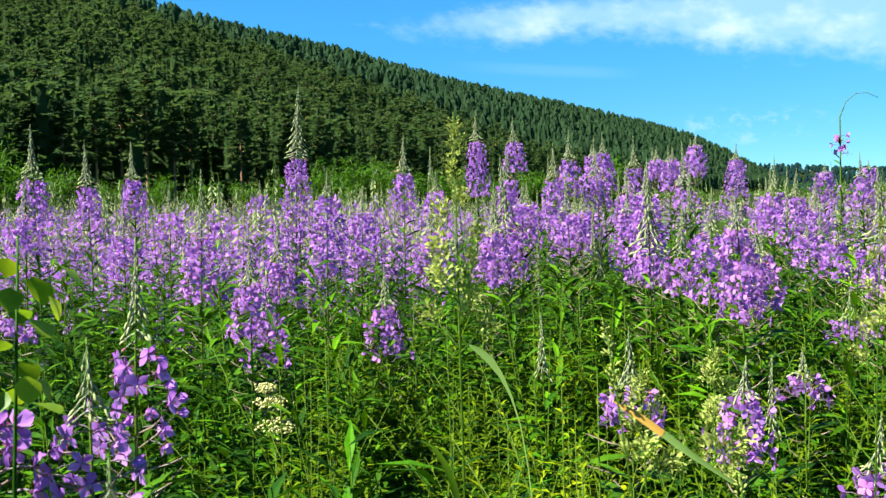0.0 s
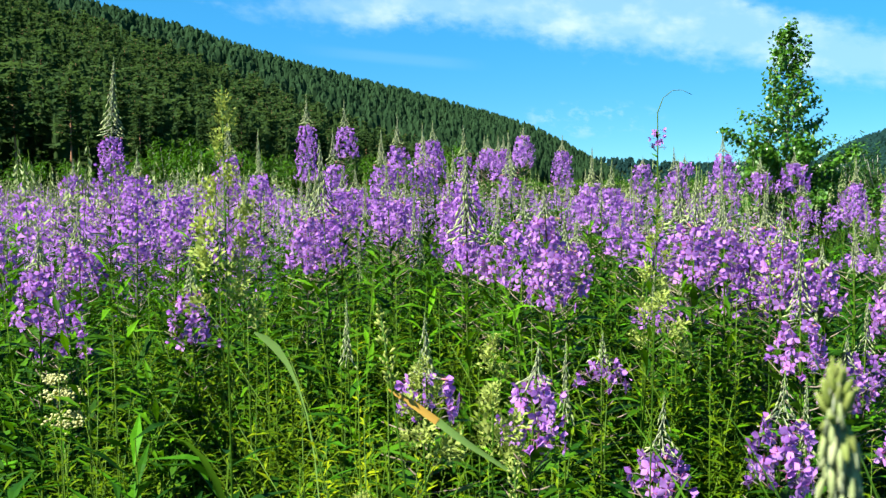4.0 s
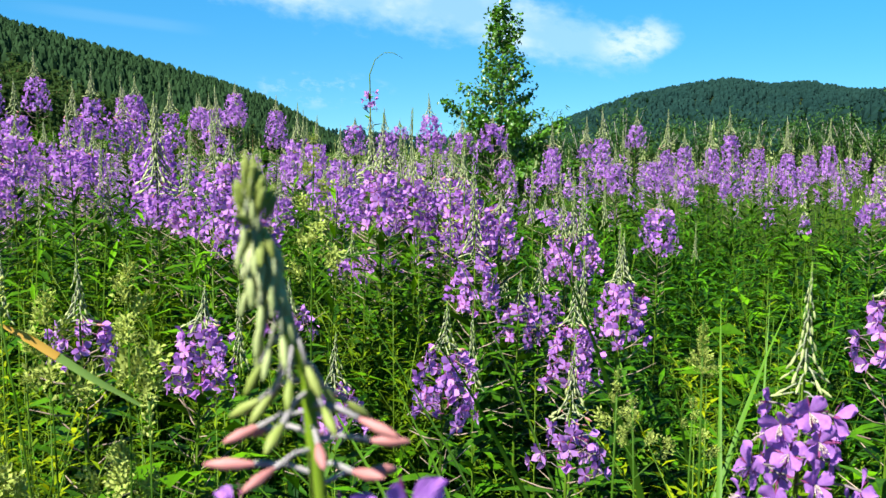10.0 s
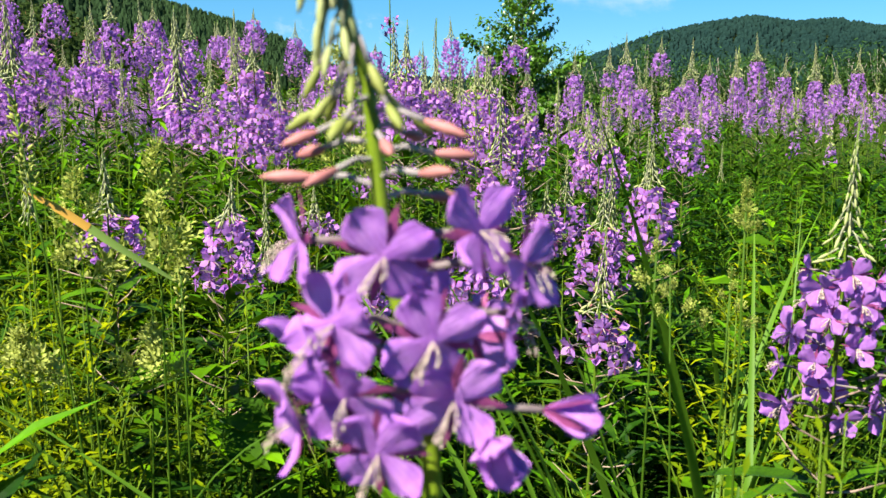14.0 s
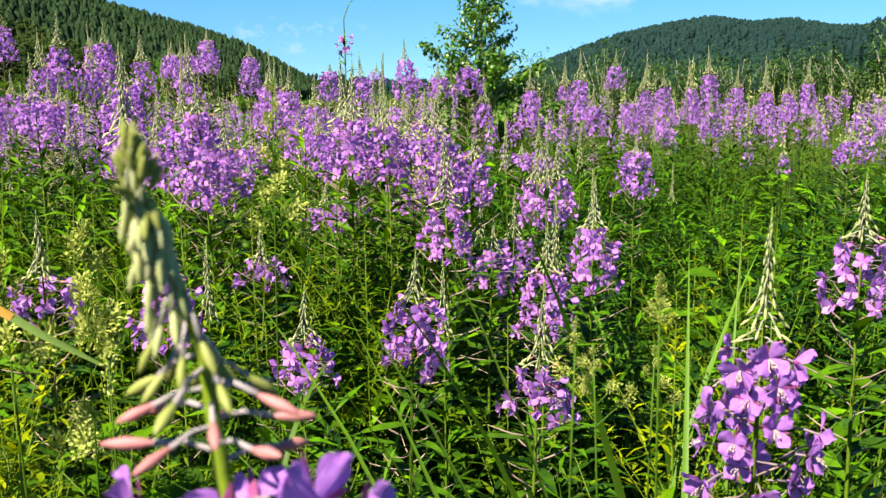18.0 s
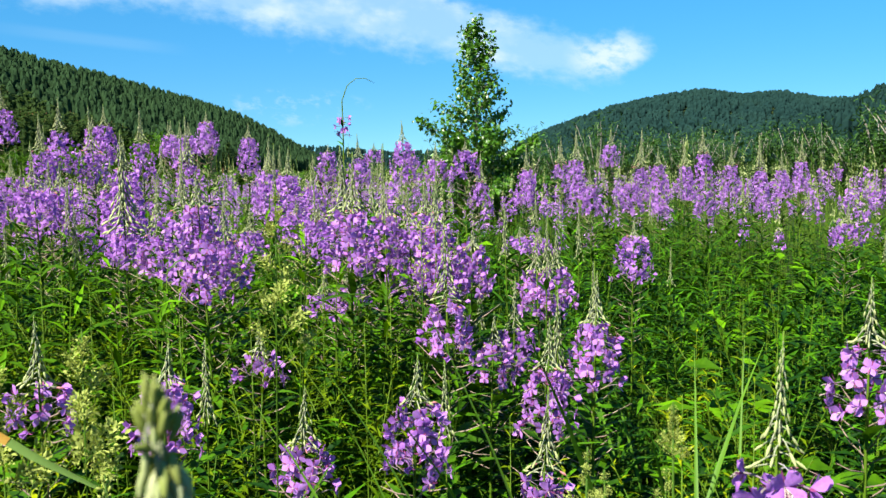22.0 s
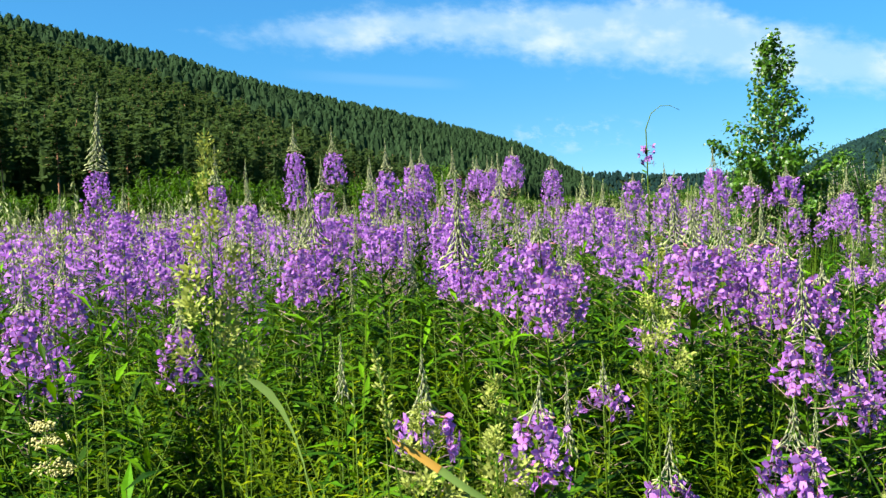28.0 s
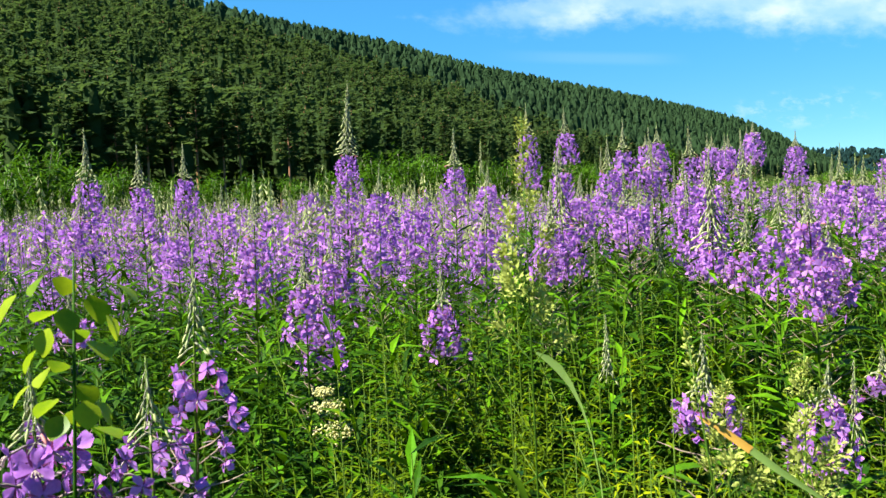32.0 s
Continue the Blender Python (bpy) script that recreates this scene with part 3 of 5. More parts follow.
FLOWER_MATS = [PETAL, SEPAL, STAMEN, PEDICEL]
FLOWER_OB_MATS = [PETAL_OB, SEPAL, STAMEN, PEDICEL]
FLOWERS = [flower_geo(np.random.default_rng(40 + k), False, sp) for k, sp in enumerate((86, 98, 72, 105, 55, 26))]
LIGHT_FLOWERS = [flower_geo(np.random.default_rng(40 + k), False, sp, True) for k, sp in enumerate((86, 98, 72, 105, 55, 26))]
FLOWER_MESHES = [mesh_of("flower", g, FLOWER_OB_MATS) for g in FLOWERS]


def bud_geo(rng, fine=False, fat=0.0020):
    """A stalked bud along +x, about 30 mm long in all."""
    ln = 0.0155 if fine else 0.021
    st = tube([(0, 0, 0), (ln * 0.5, 0, 0.0015), (ln, 0, 0)], [0.0007, 0.0007, 0.0009] if fine else [0.0010, 0.0011, 0.0013], 5 if fine else 3).slot(1)
    b = spindle(0.0122 * rng.uniform(0.9, 1.1), fat, 8 if fine else 3)
    return join([st, b.moved(Matrix.Translation((ln - 0.0005, 0, 0)) @ Matrix.Rotation(rng.uniform(0, 0.25), 4, "Y")).slot(0)])


BUD_GEOS = [bud_geo(np.random.default_rng(60 + k)) for k in range(3)]
BUD_MESHES = [[mesh_of("bud", g, [mat, BUD_STALK]) for g in BUD_GEOS] for mat in (BUD, BUD_PINK)]
FINE_BUDS = [[mesh_of("bud", bud_geo(np.random.default_rng(65 + k), True, 0.00175), [mat, STALK_LILAC]) for k in range(3)] for mat in (BUD_FRESH, BUD_PINK)]
FINE_BUDS.append([mesh_of("bud", bud_geo(np.random.default_rng(68 + k), True, 0.0015), [BUD, BUD_STALK]) for k in range(3)])


def bud_places(rng, length, lush=1.0, broad=True, start=0.0):
    """Poses of the drooping buds, tight at the tip, spreading and pinker below; z from 0 (below) to length."""
    n = int(length * 210 * lush) + 14
    for i in range(n):
        s = (i + 0.5) / n
        u = start + (1 - start) * s
        a = i * 2.39996 + rng.uniform(-0.3, 0.3)
        lift = np.interp(u, [0, 0.15, 0.3, 0.5, 1], [-0.02, -0.40, -0.85, -1.18, -1.42]) + rng.uniform(-0.15, 0.15)
        size = np.interp(u, [0, 0.3, 0.5, 0.85, 1], [1.0, 1.08, 0.95, 0.62, 0.34]) * rng.uniform(0.85, 1.15)
        size *= min(max(length * 7.0, 1.0), 1.8) if broad else 1.05
        pink = rng.random() < np.interp(u, [0, 0.1, 0.2], [0.6, 0.3, 0.0])
        yield turn(a, lift, 0, size, (0, 0, length * s ** 0.9)), int(pink), int(rng.integers(3))


def spike_tip(rng, length, lush=1.0, broad=True, start=0.0):
    gs = []
    for m, pink, k in bud_places(rng, length, lush, broad, start):
        g = BUD_GEOS[k].moved(m)
        gs.append(Geo(g.v, g.f, np.where(g.m == 0, 2 * pink, 1)))
    return join(gs)


def leaves(rng, z_lo, z_hi, n, size=0.10, axis=None, segs=3):
    gs = []
    for i in range(n):
        u = (i + rng.uniform(0, 1)) / n
        z = z_lo + (z_hi - z_lo) * u
        ln = size * rng.uniform(0.75, 1.2) * np.interp(u, [0, 0.3, 0.85, 1], [0.75, 1.0, 0.9, 0.55])
        g = blade(ln, ln * rng.uniform(0.13, 0.19), segs, rng.uniform(0.2, 0.9), 0.25, 0.35, 0.04)
        x, y = axis(z) if axis else (0, 0)
        gs.append(g.moved(turn(i * 2.39996 + rng.uniform(-0.5, 0.5), rng.uniform(0.15, 0.75), rng.uniform(-0.4, 0.4), 1, (x, y, z))))
    return join(gs)


def pods(rng, z_lo, z_hi, n, axis=None):
    """Slender seed pods and bare stalks below the blossoms."""
    gs = []
    for i in range(n):
        z = z_lo + (z_hi - z_lo) * (i + rng.uniform(0, 1)) / n
        ln = rng.uniform(0.045, 0.085)
        x, y = axis(z) if axis else (0, 0)
        gs.append(tube([(0, 0, 0), (ln * 0.5, 0, 0.002), (ln, 0, 0.012)], [0.0008, 0.0016, 0.0006], 3).moved(turn(i * 2.39996, rng.uniform(0.05, 0.6), 0, 1, (x, y, z))))
    return join(gs)


LEAF_OB = leafy("leaf_single", (0.00528, 0.0264, 0.00198), (0.0700, 0.185, 0.0030), 0.5, 0.22, 40.0, per_object=True, gloss=0.12, bias=1.5)
LEAF_MESHES = [mesh_of("leaf", blade(1.0, w, 4, d, 0.25, 0.35, 0.04), [LEAF_OB]) for w, d in ((0.17, 0.3), (0.2, 0.6), (0.15, 0.9), (0.22, 0.45))]


def fireweed(x, y, top, blossom_top, blossom_low, lean_x=0.0, lean_y=0.0, lush=1.0, label="", single=True, fine=False):
    """A plant with its tip at x, y and height top; heights are absolute. lean: how far the tip stands off its foot."""
    rng = np.random.default_rng(int(abs(x * 977 + y * 613 + top * 389)) + 5)
    z0 = float(land_xy(x, y)) - 0.02
    high = top - z0
    foot = new("fireweed")
    foot.location = (x - lean_x, y - lean_y, z0)
    bow = U(-0.02, 0.02)

    def axis(z):
        u = np.clip(z / high, 0, 1)
        return lean_x * u ** 1.6 + bow * np.sin(u * math.pi), lean_y * u ** 1.6

    zs = np.linspace(0, high, 10)
    pts = np.array([(*axis(z), z) for z in zs])
    part("stem", tube(pts, np.interp(zs / high, [0, 0.7, 1], [0.0045, 0.0032, 0.001]), 5), [STEM], foot)
    bt, bl = blossom_top - z0, blossom_low - z0
    (ax, ay), (bx, by) = axis(bt), axis(high)
    shear = Matrix.Identity(4)
    shear[0][2], shear[1][2] = (bx - ax) / (high - bt), (by - ay) / (high - bt)
    shear.translation = (ax, ay, bt)
    if single:
        for m, pink, k in bud_places(rng, high - bt, lush, False):
            ob = part("bud", (FINE_BUDS[1 if pink else 2] if fine else BUD_MESHES[pink])[k], None, foot)
            ob.matrix_local = Matrix.Translation(shear @ m.translation - m.translation) @ m
    else:
        ob = part("bud_spike", spike_tip(rng, high - bt, lush).moved(shear), [BUD, BUD_STALK, BUD_PINK], foot, "pale green drooping buds")
        ob["kind"] = "stuff"
    n = max(14, int((bt - bl) * (180 if fine else 380 if single else 500) * lush))
    fl = []
    for i in range(n):
        u = (i + rng.uniform(0.1, 0.9)) / n
        z = bl + (bt - bl) * u
        px, py = axis(z)
        reach = (0.043 if single else 0.052) * np.interp(u, [0, 0.5, 0.85, 1], [1.25, 1.1, 0.8, 0.6]) * rng.uniform(0.65, 1.2)
        a = i * 2.39996 + rng.uniform(-0.4, 0.4)
        m = turn(a, rng.uniform(-0.4, 0.25), rng.uniform(-0.4, 0.4), rng.uniform(0.80, 1.08) * (1.3 if fine else 1.05 if single else 1.0), (px + math.cos(a) * reach, py + math.sin(a) * reach, z))
        k = int(rng.integers(6))
        if single:
            ob = part("flower", (FINE_FLOWERS if fine else FLOWER_MESHES)[k % (3 if fine else 6)], None, foot)
            ob.matrix_local = m
        else:
            fl.append(LIGHT_FLOWERS[k].moved(m))
    if fl:
        part("blossom", join(fl), FLOWER_MATS, foot, "violet-pink open flowers")["kind"] = "stuff"
    low = high * 0.3
    if single:
        count = int((bl - low) * 62)
        for i in range(count):
            z = low + (bl - 0.02 - low) * (i + rng.uniform(0, 1)) / count
            px, py = axis(z)
            ob = part("leaf", LEAF_MESHES[int(rng.integers(4))], None, foot)
            ob.matrix_local = turn(i * 2.39996 + rng.uniform(-0.5, 0.5), rng.uniform(0.1, 0.7), rng.uniform(-0.4, 0.4), rng.uniform(0.085, 0.135), (px, py, z))
    else:
        part("foliage", leaves(rng, low, bl - 0.02, int((bl - low) * 75) + 8, 0.115, axis), [LEAF], foot)["kind"] = "stuff"
    part("pod_whorl", pods(rng, max(bl - 0.22, 0.2), bl + 0.02, 22 if single else 30, axis), [POD], foot)["kind"] = "stuff"
    tagged(foot, label or ("tall flowering fireweed with a violet-pink spike above the meadow" if high > 1.6 else "flowering fireweed with violet-pink blossom and green buds"),
           "wildflower", "fireweed in the meadow")
    return foot


FINE_FLOWERS = [mesh_of("flower", flower_geo(np.random.default_rng(50 + k), True, (92, 78, 60)[k]), FLOWER_OB_MATS) for k in range(3)]


def bud_shoot(x, y, top, length=0.14, lean_x=0.0, broad=False):
    """A fireweed still in bud: a pale drooping spike on a leafy stem."""
    rng = np.random.default_rng(int(abs(x * 771 + y * 353)) + 3)
    z0 = float(land_xy(x, y)) - 0.02
    high = top - z0
    foot = new("fireweed")
    foot.location = (x - lean_x, y, z0)

    def axis(z):
        u = np.clip(z / high, 0, 1)
        return lean_x * u ** 1.6, 0.0

    zs = np.linspace(0, high, 8)
    part("stem", tube(np.array([(*axis(z), z) for z in zs]), np.interp(zs / high, [0, 1], [0.004, 0.001]), 4), [STEM], foot)
    tip = spike_tip(rng, length, 0.8 if broad else 1.0, broad, 0.35)
    m = np.eye(4)
    m[:3, 3] = (*axis(high - length), high - length)
    part("bud_spike", tip.moved(m), [BUD, BUD_STALK, BUD_PINK], foot)["kind"] = "stuff"
    part("foliage", leaves(rng, 0.2, high - length - 0.02, int(high * 55), 0.11, axis), [LEAF], foot)["kind"] = "stuff"
    tagged(foot, "slender fireweed still in pale green bud", "wildflower", "fireweed in bud")
    return foot


# ---- the fireweed beds: x, y, height of the tip, of the blossom's top and foot, lean ----
NEAR_BED_1 = [
    (-0.89, 0.64, 1.32, 1.23, 1.15, 0.04),
    (-1.96, 1.48, 1.30, 1.22, 1.16, 0.00),
    (-0.99, 0.83, 1.42, 1.27, 1.15, 0.03),
    (-1.76, 1.94, 1.57, 1.38, 1.21, 0.02),
    (-1.49, 1.77, 1.37, 1.27, 1.14, 0.05),
    (-1.71, 2.22, 1.44, 1.29, 1.17, 0.01),
    (-1.26, 2.03, 1.30, 1.19, 1.06, 0.00),
    (-1.31, 2.45, 1.49, 1.36, 1.25, 0.01),
    (-1.08, 2.37, 1.51, 1.36, 1.22, 0.00),
    (-0.49, 1.42, 1.24, 1.13, 1.07, -0.00),
    (-0.60, 2.63, 1.45, 1.27, 1.17, 0.03),
    (-0.31, 1.47, 1.19, 1.12, 1.01, 0.02),
    (-0.40, 2.16, 1.45, 1.37, 1.16, -0.01),
    (-0.37, 2.32, 1.39, 1.28, 1.17, -0.01),
    (-0.25, 2.01, 1.13, 1.06, 1.00, 0.01),
]
NEAR_BED_2 = [
    (-0.11, 1.52, 1.10, 1.00, 0.93, 0.01),
    (-0.08, 2.60, 1.22, 1.13, 1.07, 0.03),
    (-0.05, 2.20, 1.49, 1.35, 1.21, -0.01),
    (0.02, 2.40, 1.41, 1.33, 1.20, 0.02),
    (0.06, 2.80, 1.12, 1.10, 1.07, -0.01),
    (0.07, 1.45, 1.16, 1.08, 0.97, 0.02),
    (0.14, 2.20, 1.41, 1.31, 1.17, 0.01),
    (0.14, 1.89, 1.37, 1.17, 1.07, 0.02),
    (0.23, 2.24, 1.31, 1.26, 1.15, 0.01),
    (0.26, 2.08, 1.13, 1.05, 0.97, -0.00),
    (0.40, 2.37, 1.28, 1.18, 1.07, -0.02),
    (0.33, 1.77, 1.16, 1.06, 0.94, -0.00),
    (0.26, 1.38, 1.12, 0.98, 0.91, 0.01),
    (0.47, 2.46, 1.28, 1.18, 1.08, -0.01),
    (0.44, 1.85, 1.24, 1.13, 1.01, -0.01),
]
NEAR_BED_3 = [
    (0.71, 1.31, 1.28, 1.18, 1.08, -0.01),
]
MIDDLE_BED_1 = [
    (-2.82, 2.31, 1.62, 1.45, 1.33, 0.03),
    (-3.10, 2.60, 1.82, 1.60, 1.42, -0.03),
    (-3.53, 3.31, 1.82, 1.59, 1.41, -0.01),
    (-2.73, 2.69, 1.52, 1.36, 1.26, 0.01),
    (-3.17, 3.23, 1.79, 1.61, 1.44, -0.02),
    (-2.73, 2.96, 1.59, 1.45, 1.35, 0.01),
    (-3.01, 4.00, 1.62, 1.53, 1.44, 0.00),
    (-2.45, 3.53, 2.03, 1.68, 1.42, 0.05),
    (-1.79, 2.65, 1.59, 1.49, 1.22, 0.02),
    (-1.78, 2.88, 1.53, 1.43, 1.24, 0.01),
    (-2.13, 3.94, 1.81, 1.61, 1.44, 0.04),
    (-1.79, 3.55, 1.61, 1.51, 1.40, 0.01),
    (-1.20, 2.71, 1.50, 1.33, 1.20, 0.03),
    (-2.08, 4.76, 1.98, 1.80, 1.50, -0.01),
    (-1.52, 3.70, 1.71, 1.55, 1.30, 0.02),
]
MIDDLE_BED_2 = [
    (-1.12, 2.74, 1.52, 1.44, 1.31, -0.00),
    (-1.89, 4.84, 1.95, 1.79, 1.63, -0.00),
    (-1.57, 4.11, 1.56, 1.45, 1.34, -0.03),
    (-0.99, 2.78, 1.55, 1.41, 1.32, -0.04),
    (-1.39, 3.96, 1.72, 1.55, 1.34, -0.00),
    (-1.35, 4.08, 1.80, 1.64, 1.47, -0.01),
    (-1.03, 3.13, 1.50, 1.41, 1.32, 0.02),
    (-1.43, 4.79, 1.76, 1.69, 1.53, 0.00),
    (-1.35, 4.71, 1.81, 1.70, 1.51, 0.01),
    (-1.07, 4.00, 1.63, 1.47, 1.36, -0.04),
    (-0.76, 2.90, 1.56, 1.46, 1.18, 0.02),
    (-1.29, 5.86, 1.80, 1.70, 1.59, 0.00),
    (-1.23, 6.08, 1.80, 1.71, 1.60, -0.01),
    (-0.95, 5.21, 1.81, 1.74, 1.57, 0.01),
    (-0.76, 5.45, 1.76, 1.66, 1.45, 0.00),
]
MIDDLE_BED_3 = [
    (-0.43, 3.17, 1.35, 1.25, 1.16, -0.01),
    (-0.48, 3.97, 1.53, 1.41, 1.29, -0.04),
    (-0.34, 3.58, 1.55, 1.44, 1.26, 0.03),
    (-0.30, 3.39, 1.35, 1.31, 1.20, -0.03),
    (-0.19, 2.99, 1.35, 1.30, 1.19, 0.02),
    (-0.28, 4.99, 1.61, 1.56, 1.41, 0.00),
    (-0.06, 6.50, 1.67, 1.61, 1.53, -0.01),
    (0.10, 4.50, 1.70, 1.59, 1.41, -0.03),
    (0.14, 3.00, 1.24, 1.15, 1.10, 0.05),
    (0.36, 3.98, 1.59, 1.53, 1.42, 0.01),
    (0.53, 3.56, 1.24, 1.19, 1.14, 0.01),
    (0.84, 5.44, 1.61, 1.45, 1.25, -0.01),
    (1.22, 6.38, 1.69, 1.49, 1.40, -0.01),
    (1.12, 5.38, 1.69, 1.50, 1.27, -0.01),
    (1.55, 6.31, 1.74, 1.61, 1.47, 0.02),
]
MIDDLE_BED_4 = [
    (1.30, 4.83, 1.44, 1.37, 1.22, 0.02),
    (0.87, 3.18, 1.27, 1.21, 1.06, -0.00),
    (1.85, 6.23, 1.60, 1.47, 1.15, 0.01),
    (2.16, 6.66, 1.68, 1.46, 1.22, -0.04),
    (1.96, 5.67, 1.71, 1.53, 1.16, -0.06),
    (2.48, 6.55, 1.63, 1.46, 1.24, 0.03),
    (2.46, 6.02, 1.67, 1.42, 1.16, -0.01),
    (3.18, 7.34, 1.59, 1.42, 1.20, -0.04),
    (2.91, 6.37, 1.67, 1.48, 1.28, 0.01),
    (1.84, 3.60, 1.30, 1.21, 1.13, -0.00),
]
NEAR_BEDS = (NEAR_BED_1, NEAR_BED_2, NEAR_BED_3,)
MIDDLE_BEDS = (MIDDLE_BED_1, MIDDLE_BED_2, MIDDLE_BED_3, MIDDLE_BED_4,)
for bed in NEAR_BEDS:
    for x, y, top, b1, b0, lean in bed:
        fireweed(x, y, top, b1, b0, lean, 0.0, 0.6 if math.hypot(x, y) < 1.4 else 1.0)
for bed in MIDDLE_BEDS:
    for x, y, top, b1, b0, lean in bed:
        fireweed(x, y, top, b1, b0, lean, 0.0, 1.1, single=False)
# companions that crowd round the flowering plants of the middle and the west
for bed in NEAR_BEDS + MIDDLE_BEDS:
    for x, y, top, b1, b0, lean in bed:
        far_off = math.hypot(x, y)
        for _ in range(rnd.choice((0, 1, 1)) if -0.32 * y < x < 0.12 * y else rnd.choice((0, 0, 1))):
            if far_off < 1.95 or (x > 0.3 * y and far_off < 4):
                continue
            dx, dy, dz = U(0.05, 0.13) * rnd.choice((-1, 1)) * far_off / 2.6, U(0.05, 0.35), U(-0.10, 0.03)
            tall = U(1.1, 1.7)
            fireweed(x + dx, y + dy, b1 + dz + (top - b1) * tall, b1 + dz, b0 + dz + (b1 - b0) * U(-0.1, 0.3), U(-0.03, 0.03), 0.0, 1.0, single=False)


# ---- meadow growth too dense to count ----
def polar(rng, n, az_lo, az_hi, r_lo, r_hi):
    az = np.radians(rng.uniform(az_lo, az_hi, n))
    r = np.sqrt(rng.uniform(r_lo ** 2, r_hi ** 2, n))
    return r * np.sin(az), r * np.cos(az)


def strewn(rng, kinds, x, y, scale_lo, scale_hi, tilt=0.12, wave=None):
    """Copies of the kinds at the places x, y, each turned and leaning a little."""
    out = []
    z = land_xy(x, y)
    for k, g in enumerate(kinds):
        sel = np.arange(len(x)) % len(kinds) == k
        n = int(sel.sum())
        m = np.zeros((n, 4, 4))
        s, a = rng.uniform(scale_lo, scale_hi, n), rng.uniform(0, 2 * math.pi, n)
        if wave is not None:
            s = s * (0.62 + 0.42 * waves(x[sel], y[sel], wave))
        c, d = np.cos(a), np.sin(a)
        m[:, 0, 0], m[:, 0, 1], m[:, 1, 0], m[:, 1, 1] = s * c, -s * d, s * d, s * c
        m[:, 2, 2], m[:, 3, 3] = s, 1
        m[:, 0, 2], m[:, 1, 2] = s * rng.normal(0, tilt, n), s * rng.normal(0, tilt, n)
        m[:, 0, 3], m[:, 1, 3], m[:, 2, 3] = x[sel], y[sel], z[sel] - 0.02
        out.append(scattered(g, m))
    return join(out)


def leafy_shoot(seed, high, n, size=0.105, segs=2, low=0.4):
    rng = np.random.default_rng(seed)
    stem = tube([(0, 0, 0), (0.01, 0, high * 0.5), (0.0, 0.01, high)], [0.004, 0.003, 0.001], 3).slot(1)
    return join([leaves(rng, high * low, high, n, size, None, segs).slot(0), stem])


def leafy_dome(seed, high, n, size=0.075, segs=2):
    """A bushy herb: broad leaves over a branching base."""
    rng = np.random.default_rng(seed)
    gs = []
    for i in range(n):
        u = rng.random() ** 0.6
        a = i * 2.39996
        r = 0.16 * math.sqrt(1.02 - u * u) * rng.uniform(0.3, 1.0)
        ln = size * rng.uniform(0.7, 1.3)
        g = blade(ln, ln * rng.uniform(0.34, 0.5), segs, rng.uniform(0.2, 0.9), 0.2, 0.4, 0.05)
        gs.append(g.moved(turn(a + rng.uniform(-0.6, 0.6), rng.uniform(-0.3, 0.6), rng.uniform(-0.5, 0.5), 1, (math.cos(a) * r, math.sin(a) * r, high * (0.45 + 0.55 * u)))).slot(0))
    for i in range(5):
        a = i * 1.3
        gs.append(tube([(0, 0, 0), (math.cos(a) * 0.04, math.sin(a) * 0.04, high * 0.5), (math.cos(a) * 0.1, math.sin(a) * 0.1, high * 0.9)], [0.004, 0.003, 0.0015], 3).slot(1))
    return join(gs)


def waves(x, y, k):
    """Slow ups and downs of the growth's height, about 0 to 1."""
    return np.clip(0.5 + 0.28 * np.sin(x * 3.1 + k) * np.cos(y * 2.6 + 1.7 * k) + 0.28 * np.sin(x * 6.3 + y * 4.9 + 2.3 * k), 0, 1)


def grass_tuft(seed, high, n):
    rng = np.random.default_rng(seed)
    gs = []
    for _ in range(n):
        ln = high * rng.uniform(0.6, 1.1)
        g = blade(ln, rng.uniform(0.006, 0.012), 5, rng.uniform(0.3, 1.4), 0.3, 0.25, 0.05)
        gs.append(g.moved(turn(rng.uniform(0, 6.28), rng.uniform(1.1, 1.5), rng.uniform(-0.5, 0.5), 1, (rng.normal(0, 0.03), rng.normal(0, 0.03), 0))))
    return join(gs)


def froth(seed, high, n):
    """Bedstraw: branching stalks with a haze of tiny yellow-green blossom."""
    rng = np.random.default_rng(seed)
    gs = [tube([(0, 0, 0), (0.02, 0, high * 0.6), (0, 0.02, high)], [0.003, 0.002, 0.001], 3).slot(1)]
    for i in range(n):
        u = rng.uniform(0.45, 1.0)
        reach = 0.10 * (1.15 - u) + 0.02
        a = rng.uniform(0, 6.28)
        c = np.array([math.cos(a) * reach * rng.uniform(0.2, 1), math.sin(a) * reach * rng.uniform(0.2, 1), high * u + rng.uniform(-0.02, 0.03)])
        for _ in range(3):
            d = rng.normal(0, 1, (3, 3)) * 0.006
            gs.append(Geo(c + rng.normal(0, 0.008, 3) + d, [(0, 1, 2)]))
    return join(gs)


